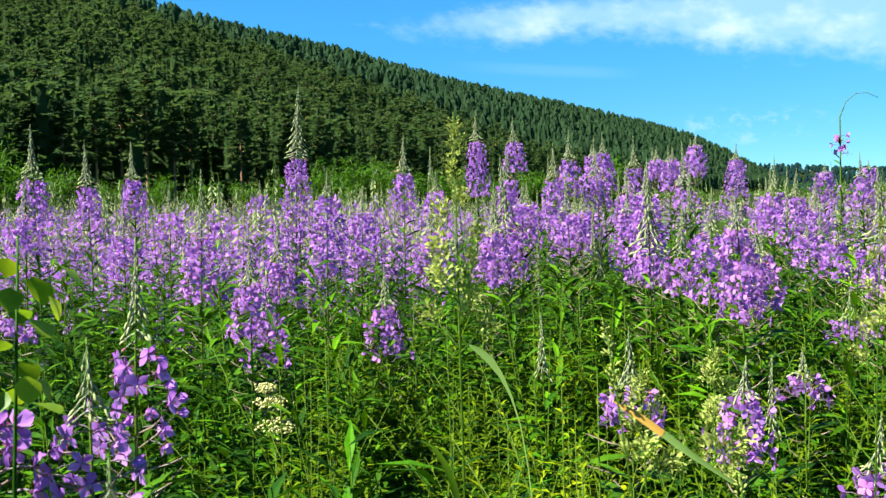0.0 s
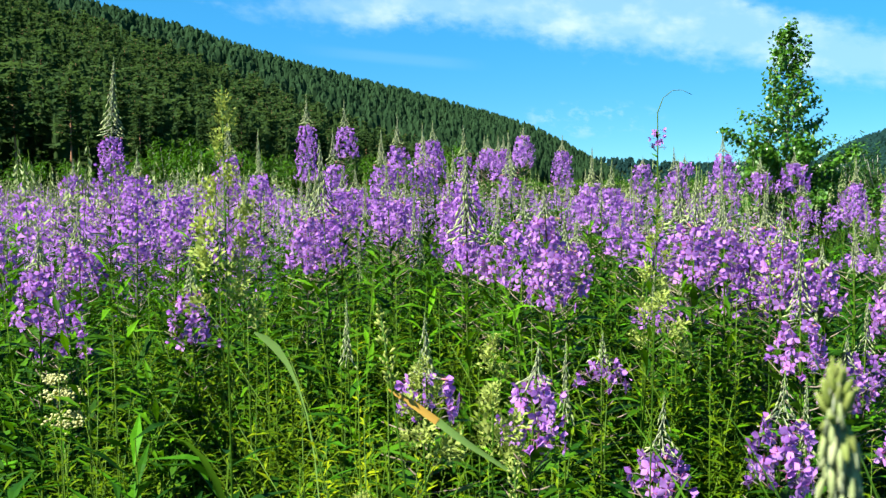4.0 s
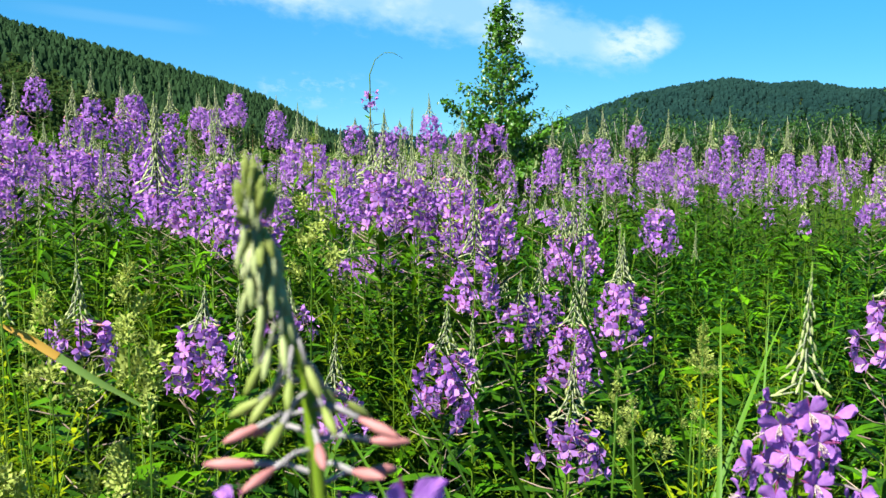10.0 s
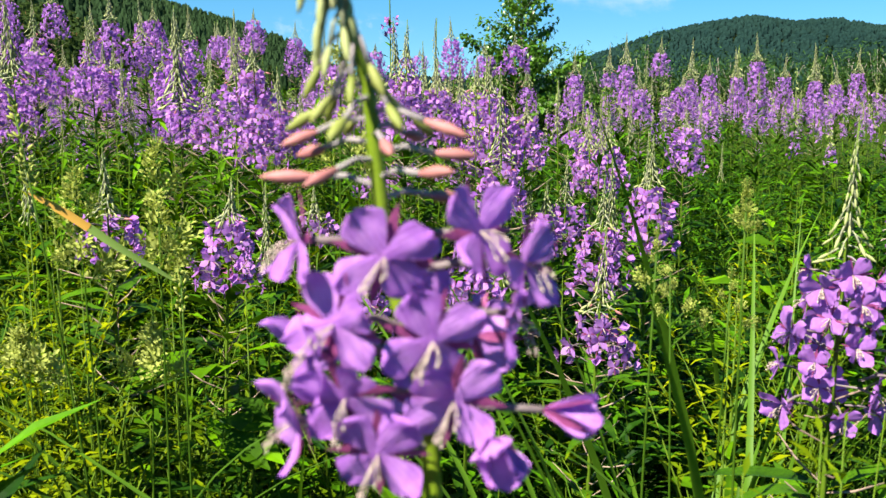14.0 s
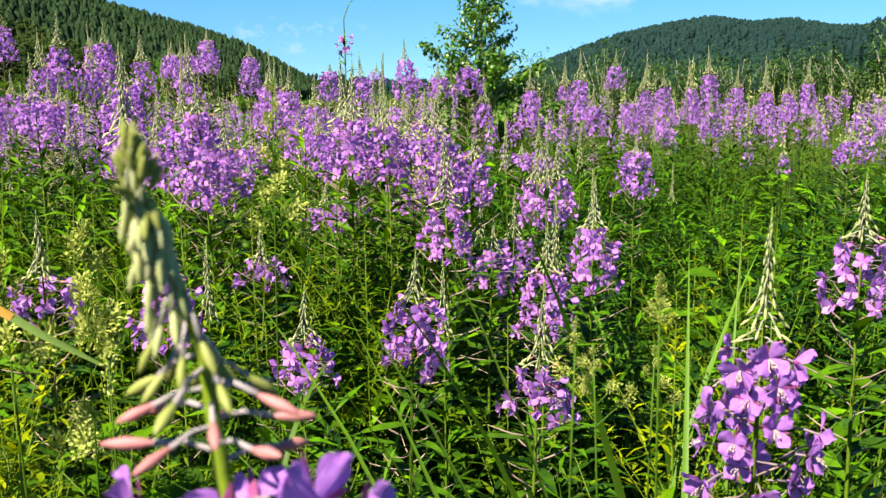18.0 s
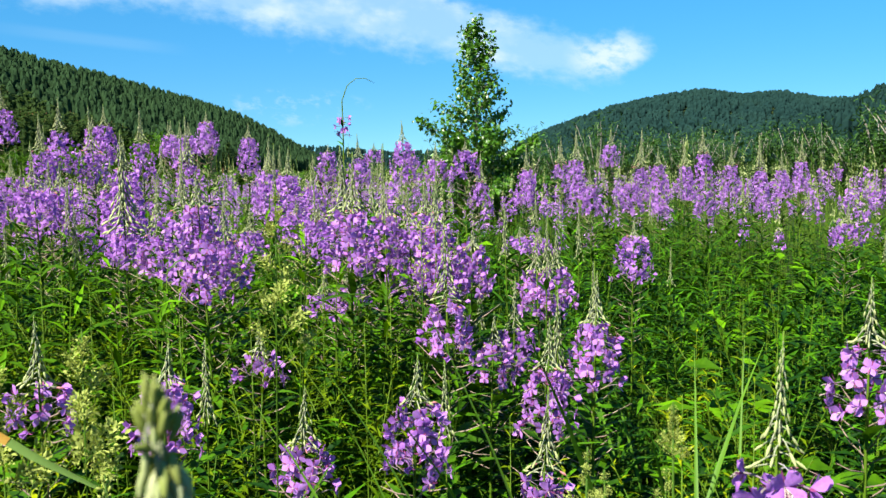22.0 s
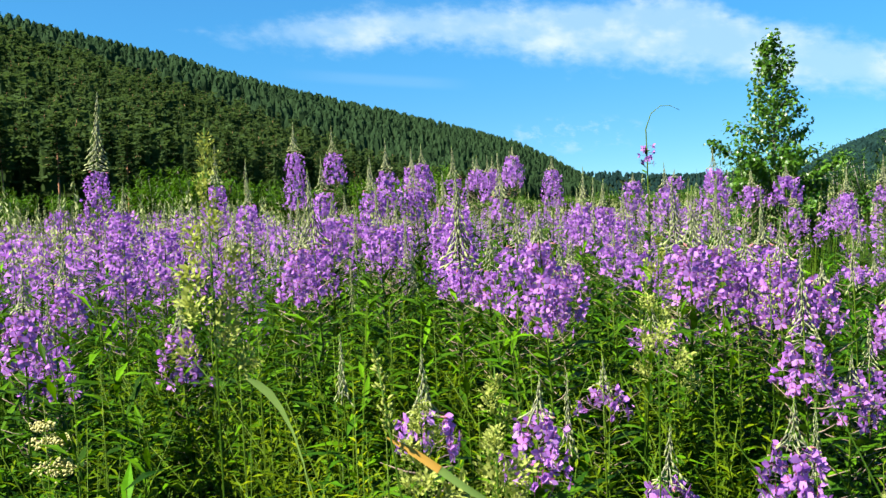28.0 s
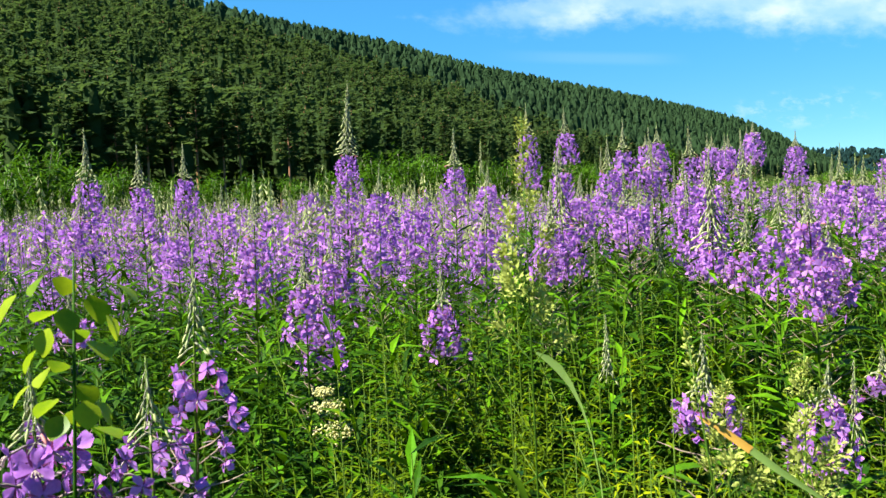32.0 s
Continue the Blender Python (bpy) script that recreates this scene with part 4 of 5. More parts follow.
def far_fireweed(seed, high, petals=64, foot=0.62, head=0.90):
    """A flowering plant for the far meadow: stem, leaves, a loose spike of petals and a pale tip."""
    rng = np.random.default_rng(seed)
    gs = [tube([(0, 0, 0), (0, 0, high)], [0.005, 0.0015], 3).slot(1)]
    gs.append(leaves(rng, high * 0.28, high * 0.64, 15, 0.18, None, 1).slot(0))
    for i in range(petals):
        u = rng.random()
        a = rng.uniform(0, 6.28)
        reach = 0.045 * (1.15 - 0.6 * u) * rng.uniform(0.4, 1.15)
        c = np.array([math.cos(a) * reach, math.sin(a) * reach, high * (foot + (head - foot) * u)])
        gs.append(Geo(c + rng.normal(0, 0.014, (3, 3)), [(0, 1, 2)]).slot(2))
    for i in range(20):
        u = rng.random()
        a = rng.uniform(0, 6.28)
        reach = 0.040 * (1 - u) + 0.005
        z = high * (head - 0.03 + (1.03 - head) * u)
        v = np.array([(0, 0, z), (math.cos(a) * reach, math.sin(a) * reach, z - 0.018), (math.cos(a) * reach * 0.8, math.sin(a) * reach * 0.8, z - 0.03)]) + rng.normal(0, 0.002, (3, 3))
        gs.append(Geo(v, [(0, 1, 2)]).slot(3))
    return join(gs)


def stuff(name, geo, mats, label, category, smooth=False):
    return tagged(new(name, mesh_of(name, geo, mats, smooth)), label, category, kind="stuff")


def undergrowth():
    rng = np.random.default_rng(21)
    shoots = [leafy_shoot(300 + k, h, 38, 0.155, 2, 0.42) for k, h in enumerate((0.9, 1.0, 1.08))]
    x, y = polar(rng, 1050, -60, 36, 0.8, 7.0)
    stuff("leafy_undergrowth", strewn(rng, shoots, x, y, 0.8, 1.06, 0.12, 0.4), [LEAF, STEM], "dense green fireweed leaves and stems under the flowers", "undergrowth")
    x, y = polar(rng, 420, 4, 38, 2.2, 8.5)
    tall = [leafy_shoot(306 + k, h, 52, 0.15, 2, 0.3) for k, h in enumerate((1.0, 1.1, 1.18))]
    stuff("leafy_undergrowth", strewn(rng, tall, x, y, 0.82, 1.04, 0.1, 1.1), [LEAF, STEM], "lush green leafy shoots without blossom", "undergrowth")
    x, y = polar(rng, 500, -60, 4, 2.0, 5.5)
    fresh = [leafy_shoot(312 + k, h, 30, 0.12, 2, 0.55) for k, h in enumerate((1.12, 1.2, 1.28))]
    stuff("herb_undergrowth", strewn(rng, fresh, x, y, 0.9, 1.04, 0.1), [HERB, STEM], "fresh yellow-green shoots reaching up to the blossom", "undergrowth")
    domes = [leafy_dome(315 + k, h, 42, 0.082) for k, h in enumerate((0.75, 0.85, 0.95))]
    x, y = polar(rng, 560, -60, 38, 0.85, 6.5)
    stuff("herb_undergrowth", strewn(rng, domes, x, y, 0.8, 1.1, 0.1, 2.1), [HERB, STEM], "bushy green herbs with broad leaves between the stems", "undergrowth")
    tufts = [grass_tuft(330 + k, h, 9) for k, h in enumerate((0.6, 0.75, 0.9))]
    x, y = polar(rng, 330, -60, 36, 0.8, 7.0)
    x2, y2 = polar(rng, 60, 8, 30, 0.95, 2.4)
    x, y = np.concatenate([x, x2]), np.concatenate([y, y2])
    stuff("meadow_grass", strewn(rng, tufts, x, y, 0.8, 1.1), [GRASS], "long green meadow grass among the stems", "grass")
    behind = np.random.default_rng(24)
    x, y = polar(behind, 620, 38, 298, 1.3, 9.0)
    stuff("meadow_grass", strewn(behind, tufts[:2], x, y, 0.6, 0.9), [GRASS], "lower meadow grass round the flower beds", "grass")
    fr = [froth(350 + k, h, 70) for k, h in enumerate((0.7, 0.8, 0.9))]
    x, y = polar(rng, 230, -60, 9, 0.9, 6.0)
    stuff("bedstraw", strewn(rng, fr, x, y, 0.8, 1.1), [FROTH, STEM], "frothy yellow-green bedstraw between the stems", "wildflower")


def far_meadow():
    rng = np.random.default_rng(22)
    kinds = [far_fireweed(370 + k, h, 50, 0.62, 0.86) for k, h in enumerate((1.25, 1.35, 1.45, 1.5, 1.6))]
    x, y = polar(rng, 1500, -62, -24, 6.0, 22.0)
    x3, y3 = polar(rng, 1000, -62, -26, 4.2, 13.0)
    x, y = np.concatenate([x, x3]), np.concatenate([y, y3])
    stuff("fireweed_meadow", strewn(rng, kinds, x, y, 0.85, 1.08, 0.05), [LEAF, STEM, PETAL, BUD], "far meadow full of violet-pink fireweed", "wildflowers")
    kinds = [far_fireweed(380 + k, h, 46, 0.66, 0.80) for k, h in enumerate((1.2, 1.3, 1.4, 1.5, 1.6))]
    x, y = polar(rng, 760, -26, 4, 6.0, 22.0)
    x2, y2 = polar(rng, 400, 4, 36, 6.5, 20.0)
    stuff("fireweed_meadow", strewn(rng, kinds, np.concatenate([x, x2]), np.concatenate([y, y2]), 0.85, 1.06, 0.05), [LEAF, STEM, PETAL, BUD], "far fireweed with pale bud tips above short blossom", "wildflowers")
    green = [leafy_shoot(390 + k, h, 30, 0.17, 1) for k, h in enumerate((1.0, 1.2))]
    x, y = polar(rng, 1200, -62, 38, 7.0, 40.0)
    x2, y2 = polar(rng, 650, -62, 38, 5.0, 15.0)
    x, y = np.concatenate([x, x2]), np.concatenate([y, y2])
    stuff("far_undergrowth", strewn(rng, green, x, y, 0.75, 1.0), [LEAF, STEM], "green stems and leaves of the far meadow", "undergrowth")
    herbs = [leafy_dome(410 + k, h, 36, 0.14, 1) for k, h in enumerate((1.0, 1.1, 1.2))]
    x, y = polar(rng, 620, -62, 38, 4.2, 13.0)
    x2, y2 = polar(rng, 500, -62, 38, 12.0, 30.0)
    stuff("herb_undergrowth", strewn(rng, herbs, np.concatenate([x, x2]), np.concatenate([y, y2]), 0.75, 1.05, 0.1, 1.3), [HERB, STEM], "fresh green herbs filling the meadow between the spikes", "undergrowth")


undergrowth()
far_meadow()


# ---- the fireweed close before the eye ----
def veined_petal():
    """Violet-pink petal with fine darker veins along its length and a paler rim."""
    m = bpy.data.materials.new("veined_petal")
    m.use_nodes = True
    n = Nodes(m.node_tree)
    coord = n.add("TexCoord").outputs["Object"]
    spread = n.add("Mapping")
    spread.inputs["Scale"].default_value = (70.0, 900.0, 70.0)
    n.link(coord, spread.inputs[0])
    vein = n.ramp(n.noise(spread.outputs[0], 1.0, 3.0, 0.6), 0.42, 0.62)
    blotch = n.ramp(n.noise(coord, 160.0, 3.0, 0.5), 0.35, 0.65)
    piece = n.add("ObjectInfo").outputs["Random"]
    light = n.mix(n.math("MULTIPLY_ADD", blotch, 0.5, n.math("MULTIPLY", piece, 0.5)), (0.41, 0.150, 0.62, 1), (0.62, 0.30, 0.77, 1))
    col = n.mix(n.math("MULTIPLY", vein, 0.38), light, (0.25, 0.055, 0.42, 1))
    bsdf = n.add("BsdfPrincipled")
    n.link(col, bsdf.inputs["Base Color"])
    bsdf.inputs["Roughness"].default_value, bsdf.inputs["Specular IOR Level"].default_value = 0.55, 0.15
    bump = n.add("Bump")
    bump.inputs["Strength"].default_value, bump.inputs["Distance"].default_value = 0.35, 0.0006
    n.link(vein, bump.inputs["Height"])
    n.link(bump.outputs[0], bsdf.inputs["Normal"])
    shine = n.add("BsdfTranslucent")
    n.link(col, shine.inputs[0])
    both = n.add("MixShader")
    both.inputs[0].default_value = 0.42
    n.link(bsdf.outputs[0], both.inputs[1])
    n.link(shine.outputs[0], both.inputs[2])
    end = n.add("OutputMaterial")
    n.link(both.outputs[0], end.inputs[0])
    return m


PETAL_VEINED = veined_petal()


def near_fireweed():
    foot = new("fireweed")
    foot.location = (0.012, 0.315, 0.0)
    o = np.array(foot.location)
    line = np.array([(0.012, 0.315, 0.0), (0.010, 0.312, 0.5), (0.004, 0.309, 0.9), (-0.0019, 0.3068, 1.189), (-0.0044, 0.3067, 1.212), (-0.0125, 0.3065, 1.245),
                     (-0.0169, 0.3061, 1.2705), (-0.0205, 0.3059, 1.3095), (-0.0285, 0.304, 1.3353), (-0.0345, 0.298, 1.360), (-0.0355, 0.2935, 1.3780)])
    part("stem", tube(line - o, [0.0045, 0.004, 0.0035, 0.0031, 0.003, 0.0028, 0.0026, 0.0021, 0.0017, 0.0012, 0.0006], 10), [STEM_NEAR], foot, "smooth yellow-green stem")

    def axis(z):
        return np.array([np.interp(z, line[:, 2], line[:, k]) for k in range(3)])

    rng = np.random.default_rng(71)
    petals = [mesh_of("petal", ruffled_petal(np.random.default_rng(90 + k), 0.0176, (0.72, 0.82, 0.76, 0.86)[k], (0.45, -0.2, 0.7, 0.2)[k]), [PETAL_VEINED]) for k in range(4)]
    sepal = mesh_of("sepal", blade(0.0165, 0.0040, 4, 0.25, 0.2, 0.4, 0.05), [SEPAL])
    threads = []
    for k in range(7):
        a, b = rng.uniform(-1.1, 1.1), rng.uniform(0.1, 1.0)
        n = 0.0100 * rng.uniform(0.8, 1.25)
        end = np.array([n * 0.8, n * math.sin(a) * 0.6, -n * b])
        threads += [tube([(0, 0, 0), end * 0.55 + (0.001, 0, 0.0006), end], 0.0002, 4).slot(0), spindle(0.0024, 0.00045, 5).moved(Matrix.Translation(end) @ Matrix.Rotation(radians(60), 4, "Y")).slot(0)]
    stamens = mesh_of("stamen_tuft", join(threads), [STAMEN])
    # centre of each blossom, the way it faces, how far it is open
    blossoms = [(-0.0153, 0.2880, 1.2592, 0.05, -1.0, -0.10, 92), (-0.0013, 0.2870, 1.2340, 0.25, -1.0, -0.12, 96), (-0.0305, 0.2880, 1.2392, -0.45, -0.9, -0.10, 90),
                (-0.0277, 0.2880, 1.2164, -0.15, -0.9, -0.35, 86), (-0.0413, 0.2950, 1.2634, -1.0, -0.35, 0.05, 84), (0.0131, 0.2930, 1.2658, 0.65, -0.6, 0.25, 88),
                (0.0232, 0.2970, 1.2401, 1.0, -0.25, -0.25, 80), (0.0165, 0.2900, 1.2029, 0.2, -0.9, -0.5, 30), (-0.0428, 0.2920, 1.2085, -0.9, -0.5, -0.25, 74),
                (-0.0100, 0.3280, 1.2480, 0.2, 1.0, 0.0, 66), (0.0140, 0.3300, 1.2250, 0.6, 0.8, -0.1, 62), (-0.0300, 0.3250, 1.2250, -0.5, 0.8, 0.0, 62), (-0.005, 0.330, 1.200, 0.1, 1.0, -0.2, 60),
                (0.0330, 0.2930, 1.2105, 0.95, -0.2, -0.15, 14), (0.0050, 0.2890, 1.2150, 0.05, -1.0, -0.25, 84), (-0.0180, 0.2870, 1.1990, -0.1, -1.0, -0.3, 88),
                (0.0270, 0.2960, 1.2560, 0.8, -0.5, 0.1, 78), (-0.0390, 0.2960, 1.2280, -0.8, -0.5, -0.2, 82)]
    for x, y, z, fx, fy, fz, spread in blossoms:
        c = np.array((x, y, z))
        face = Vector((fx, fy, fz)).normalized()
        q = face.to_track_quat("X", "Z").to_matrix().to_4x4()
        m = Matrix.Translation(c - o) @ q @ Matrix.Rotation(U(-0.35, 0.35), 4, "X")
        root = axis(z - 0.006)
        stalk = np.array([root, root * 0.5 + (c - np.array(face) * 0.004) * 0.5 + (0, 0, 0.002), c - np.array(face) * 0.0005])
        head = part("flower", tube(stalk - o, [0.0013, 0.0014, 0.0012], 6), [PEDICEL], foot, "open violet-pink flower" if spread > 40 else "half-closed violet-pink flower")
        head.data.name = "flower"
        for k, a in enumerate((46, 132, 228, 314)):
            p = part("petal", petals[(k + int(x * 1e4)) % 4], None, head)
            p.matrix_local = m @ Matrix.Rotation(radians(a + U(-7, 7)), 4, "X") @ Matrix.Rotation(radians(-spread + U(-7, 7)), 4, "Y")
        for a in (90, 180, 270, 0):
            s = part("sepal", sepal, None, head)
            s.matrix_local = m @ Matrix.Rotation(radians(a), 4, "X") @ Matrix.Translation((-0.001, 0, 0)) @ Matrix.Rotation(radians(-max(spread, 20) - 8), 4, "Y")
        if spread > 40:
            t = part("stamen_tuft", stamens, None, head, "white hanging stamens")
            t.matrix_local = m
    low, high = 1.2720, 1.3770
    n = 50
    for i in range(n):
        u = (i + 0.5) / n
        z = low + (high - low) * u ** 0.82
        a = i * 2.39996 + 0.7
        lift = float(np.interp(u, [0, 0.18, 0.4, 0.7, 1], [0.12, -0.15, -0.95, -1.22, -1.35])) + U(-0.12, 0.12)
        size = float(np.interp(u, [0, 0.2, 0.45, 0.8, 1], [1.25, 1.15, 0.95, 0.80, 0.62])) * U(0.9, 1.1)
        p = axis(z) - o
        ob = part("bud", FINE_BUDS[1 if u < 0.22 else 0 if u < 0.5 else 2][i % 3], None, foot, "pinkish stalked bud" if u < 0.22 else "")
        ob.matrix_local = turn(a, lift, 0, size, tuple(p))
    closed = [mesh_of("bud", spindle(0.0105, 0.0017, 7, 0.45), [mat]) for mat in (BUD_PALE, BUD_FRESH)]
    for i in range(52):
        u = i / 51
        a = i * 2.39996
        lift = float(np.interp(u, [0, 0.52, 0.56, 1], [-1.34, -1.20, 0.98, 1.45])) + U(-0.12, 0.12)
        off = float(np.interp(u, [0, 0.5, 1], [0.0022, 0.0030, 0.0008]))
        ob = part("bud", closed[1 if u > 0.45 else 0], None, foot)
        ob.matrix_local = turn(a, lift, 0, float(np.interp(u, [0, 0.5, 1], [1.05, 1.0, 0.55])) * U(0.9, 1.1), tuple(axis(1.340 + 0.036 * u) - o + np.array([math.cos(a) * off, math.sin(a) * off, 0.0])))
    for i in range(34):
        z = 0.35 + 0.8 * (i + 0.5) / 34
        ob = part("leaf", LEAF_MESHES[i % 4], None, foot)
        ob.matrix_local = turn(i * 2.39996, U(0.0, 0.5), U(-0.3, 0.3), U(0.07, 0.11), tuple(axis(z) - o))
    tagged(foot, "fireweed with drooping green buds above large violet-pink flowers", "wildflower", "fireweed in the meadow")


near_fireweed()
# unopened spikes standing among the flowering plants
for bed in MIDDLE_BEDS:
    for x, y, top, b1, b0, lean in bed:
        for _ in range(rnd.choice((0, 1, 1, 2))):
            bud_shoot(x + U(-0.22, 0.22), y + U(-0.3, 0.3), b1 - U(0.0, 0.12), U(0.12, 0.19), U(-0.03, 0.03), True)
fireweed(0.392, 0.872, 1.284, 1.150, 1.000, 0.01, 0.0, 1.1, "fireweed with a long bud spike over a full violet-pink head", fine=True)
fireweed(-0.97, 0.565, 1.327, 1.248, 1.170, 0.0, 0.0, 1.1, fine=True)
bud_shoot(-0.607, 0.373, 1.285, 0.06)

for x, y, top, ln, lean in ((-0.93, 2.9, 1.44, 0.16, 0.02), (-0.55, 2.6, 1.36, 0.15, 0.0), (0.02, 2.5, 1.52, 0.18, 0.02), (0.33, 2.45, 1.36, 0.13, -0.02), (0.42, 2.3, 1.33, 0.14, 0.02),
                            (0.36, 1.85, 1.21, 0.14, 0.0), (0.48, 2.05, 1.24, 0.15, 0.02), (0.62, 2.9, 1.32, 0.14, 0.0), (0.12, 1.6, 1.12, 0.12, 0.0), (-0.28, 1.6, 1.17, 0.13, 0.01),
                            (-0.75, 1.75, 1.22, 0.12, -0.02), (-1.35, 2.6, 1.36, 0.14, 0.02), (-0.02, 3.1, 1.5, 0.17, 0.0), (0.2, 3.3, 1.5, 0.16, 0.0), (-0.35, 3.2, 1.55, 0.18, 0.0), (-0.7, 3.4, 1.58, 0.17, 0.0)):
    bud_shoot(x, y, top, ln, lean)


# ---- the arching stem over the flowers ----
def arching_plant():
    z0 = float(land_xy(-0.21, 5.2)) - 0.02
    foot = new("arching_stem")
    foot.location = (-0.21, 5.2, z0)
    path = [(0, 0, 0), (-0.01, 0, 0.9), (0.0, 0, 1.3), (0.002, 0, 1.70 - z0), (0.0, 0, 1.85 - z0), (0.03, 0, 1.93 - z0), (0.08, 0, 1.968 - z0), (0.13, 0, 1.968 - z0), (0.18, 0, 1.94 - z0)]
    part("stem", tube(path, [0.005, 0.005, 0.0045, 0.004, 0.0035, 0.0025, 0.002, 0.0018, 0.0012], 5), [STEM], foot)
    rng = np.random.default_rng(5)
    part("foliage", leaves(rng, 0.4, 1.75 - z0, 46, 0.12, None), [LEAF], foot)["kind"] = "stuff"
    for i in range(9):
        ob = part("flower", FLOWER_MESHES[i % 6], None, foot)
        ob.matrix_local = turn(i * 2.4, 0, 0, 1.3, (0.035 * math.cos(i * 2.4), 0.035 * math.sin(i * 2.4), 1.66 + 0.012 * i - z0))
    tagged(foot, "thin green stem arching over above a few violet flowers", "wildflower")


arching_plant()


# ---- grasses and herbs of the foreground ----
def panicle(rng, length, width, n, grain=0.008):
    """A loose grass head along +z."""
    gs = []
    for i in range(n):
        u = rng.random()
        r = width * (1 - u) ** 0.7 * rng.uniform(0.2, 1.0) * min(1, 0.35 + 3 * u)
        a = rng.uniform(0, 6.28)
        c = (math.cos(a) * r, math.sin(a) * r, length * u)
        gs.append(spindle(grain * rng.uniform(0.7, 1.3), grain * 0.24, 4).moved(turn(a, rng.uniform(0.4, 1.3), 0, 1, c)))
    return join(gs)


def grass_stalk(x, y, top, head, width, n, label, lean=(0.0, 0.0), grain=0.008, leaves_at=2, name="grass_stalk"):
    rng = np.random.default_rng(int(abs(x * 911 + y * 517)) + 9)
    z0 = float(land_xy(x, y)) - 0.02
    foot = new(name)
    foot.location = (x - lean[0], y - lean[1], z0)
    h = top - z0
    ts = np.linspace(0, 1, 8)
    pts = np.stack([lean[0] * ts ** 2.2, lean[1] * ts ** 2.2, h * ts - 0.0 * ts], 1)
    part("stalk", tube(pts, 0.0022 - 0.0012 * ts, 5), [GRASS], foot)
    g = panicle(rng, head, width, n, grain)
    m = np.eye(4)
    slope = 2.2 * np.array(lean) / h
    m[0, 2], m[1, 2] = slope
    m[:3, 3] = (lean[0] - slope[0] * head, lean[1] - slope[1] * head, h - head)
    part("seed_head", g.moved(m), [PALE], foot, "pale yellowish seed head")["kind"] = "stuff"
    for i in range(leaves_at):
        b = blade(U(0.25, 0.4), 0.010, 6, U(0.6, 1.3), 0.3, 0.2, 0.04).moved(turn(U(0, 6.28), U(0.8, 1.2), 0, 1, (0, 0, h * U(0.35, 0.65))))
        part("blade", b, [GRASS], foot)
    return tagged(foot, label, "grass", "seeding grasses in the foreground")


def seed_tuft(rng, wide):
    """A dense fluffy bunch of spikelets that fan up and out from its foot at the origin."""
    gs = []
    for _ in range(96):
        p = np.clip(rng.normal(0, 1, 3), -1.7, 1.7) * (wide * 0.42, wide * 0.42, wide * 0.62)
        p[2] += wide * 0.7
        gs.append(blade(rng.uniform(0.34, 0.52) * wide, wide * 0.28, 2, 0.2, 0.5, 0.5, 0.15).moved(turn(math.atan2(p[1], p[0]) + rng.uniform(-0.6, 0.6), rng.uniform(0.2, 1.4), 0, 1, tuple(p))))
    return join(gs)


def cocksfoot(x, y, top, head, lean, wide=0.018, reach=0.024, tufts=8, label="cocksfoot grass with dense pale yellow-green seed tufts"):
    """A stout grass whose seed head is made of dense lopsided tufts on short branches."""
    rng = np.random.default_rng(int(abs(x * 811 + y * 617 + top * 97)) + 4)
    z0 = float(land_xy(x, y)) - 0.02
    h = top - z0
    ob = new("cocksfoot_grass")
    ob.location = (x - lean, y, z0)
    ts = np.linspace(0, 1, 8)
    part("stalk", tube(np.stack([lean * ts ** 2, 0 * ts, h * ts], 1), 0.0022 - 0.0013 * ts, 5), [GRASS], ob)
    for i in range(tufts):
        u = i / (tufts - 1)
        z = h - head * (1 - u ** 1.2) - wide * 1.6
        a = i * 2.7 + rng.uniform(-0.6, 0.6)
        out = reach * (1 - u) ** 0.7 * rng.uniform(0.5, 1.3)
        at = np.array([lean * (z / h) ** 2 + out * math.cos(a), out * math.sin(a), z])
        t = part("seed_tuft", seed_tuft(rng, wide * (1.1 - 0.5 * u) * rng.uniform(0.8, 1.2)), [PALE], ob, "dense pale seed tuft")
        t["kind"] = "stuff"
        t.matrix_local = Matrix.Translation(at) @ Matrix.Rotation(a, 4, "Z") @ Matrix.Rotation(0.9 * (1 - u), 4, "Y")
        if out > 0.004:
            foot = (lean * ((z - out) / h) ** 2, 0, z - out)
            part("branch", tube([foot, tuple(at)], [0.0009, 0.0007], 3), [GRASS], ob)
    for i in range(2):
        b = blade(U(0.22, 0.34), 0.009, 6, U(0.6, 1.3), 0.3, 0.2, 0.04).moved(turn(U(0, 6.28), U(0.8, 1.2), 0, 1, (0, 0, h * U(0.45, 0.7))))
        part("blade", b, [GRASS], ob)
    tagged(ob, label, "grass", "seeding grasses in the foreground")


LOOSE = "meadow grass with loose pale yellow seed clusters"
cocksfoot(-0.571, 0.898, 1.556, 0.23, 0.0, 0.016, 0.030, 14, "tall grass whose long pale seed head opens into loose tufts")
cocksfoot(-0.115, 1.26, 1.425, 0.19, 0.02, 0.014, 0.028, 11, "tall grass whose long pale seed head opens into loose tufts")
grass_stalk(-0.411, 0.949, 1.310, 0.09, 0.010, 50, "grass stalk with a slender pale head leaning over", (-0.09, 0))
DRY_STALK = grass_stalk(-0.268, 1.00, 1.13, 0.05, 0.008, 24, "green grass stalk with one leaf turned orange-brown")
for x, y, top, head, lean in ((-0.302, 1.053, 1.275, 0.13, 0.01), (-0.392, 1.045, 1.245, 0.10, -0.02), (-0.33, 1.10, 1.06, 0.05, 0.03), (-0.49, 1.10, 1.055, 0.05, -0.02)):
    cocksfoot(x, y, top, head, lean)
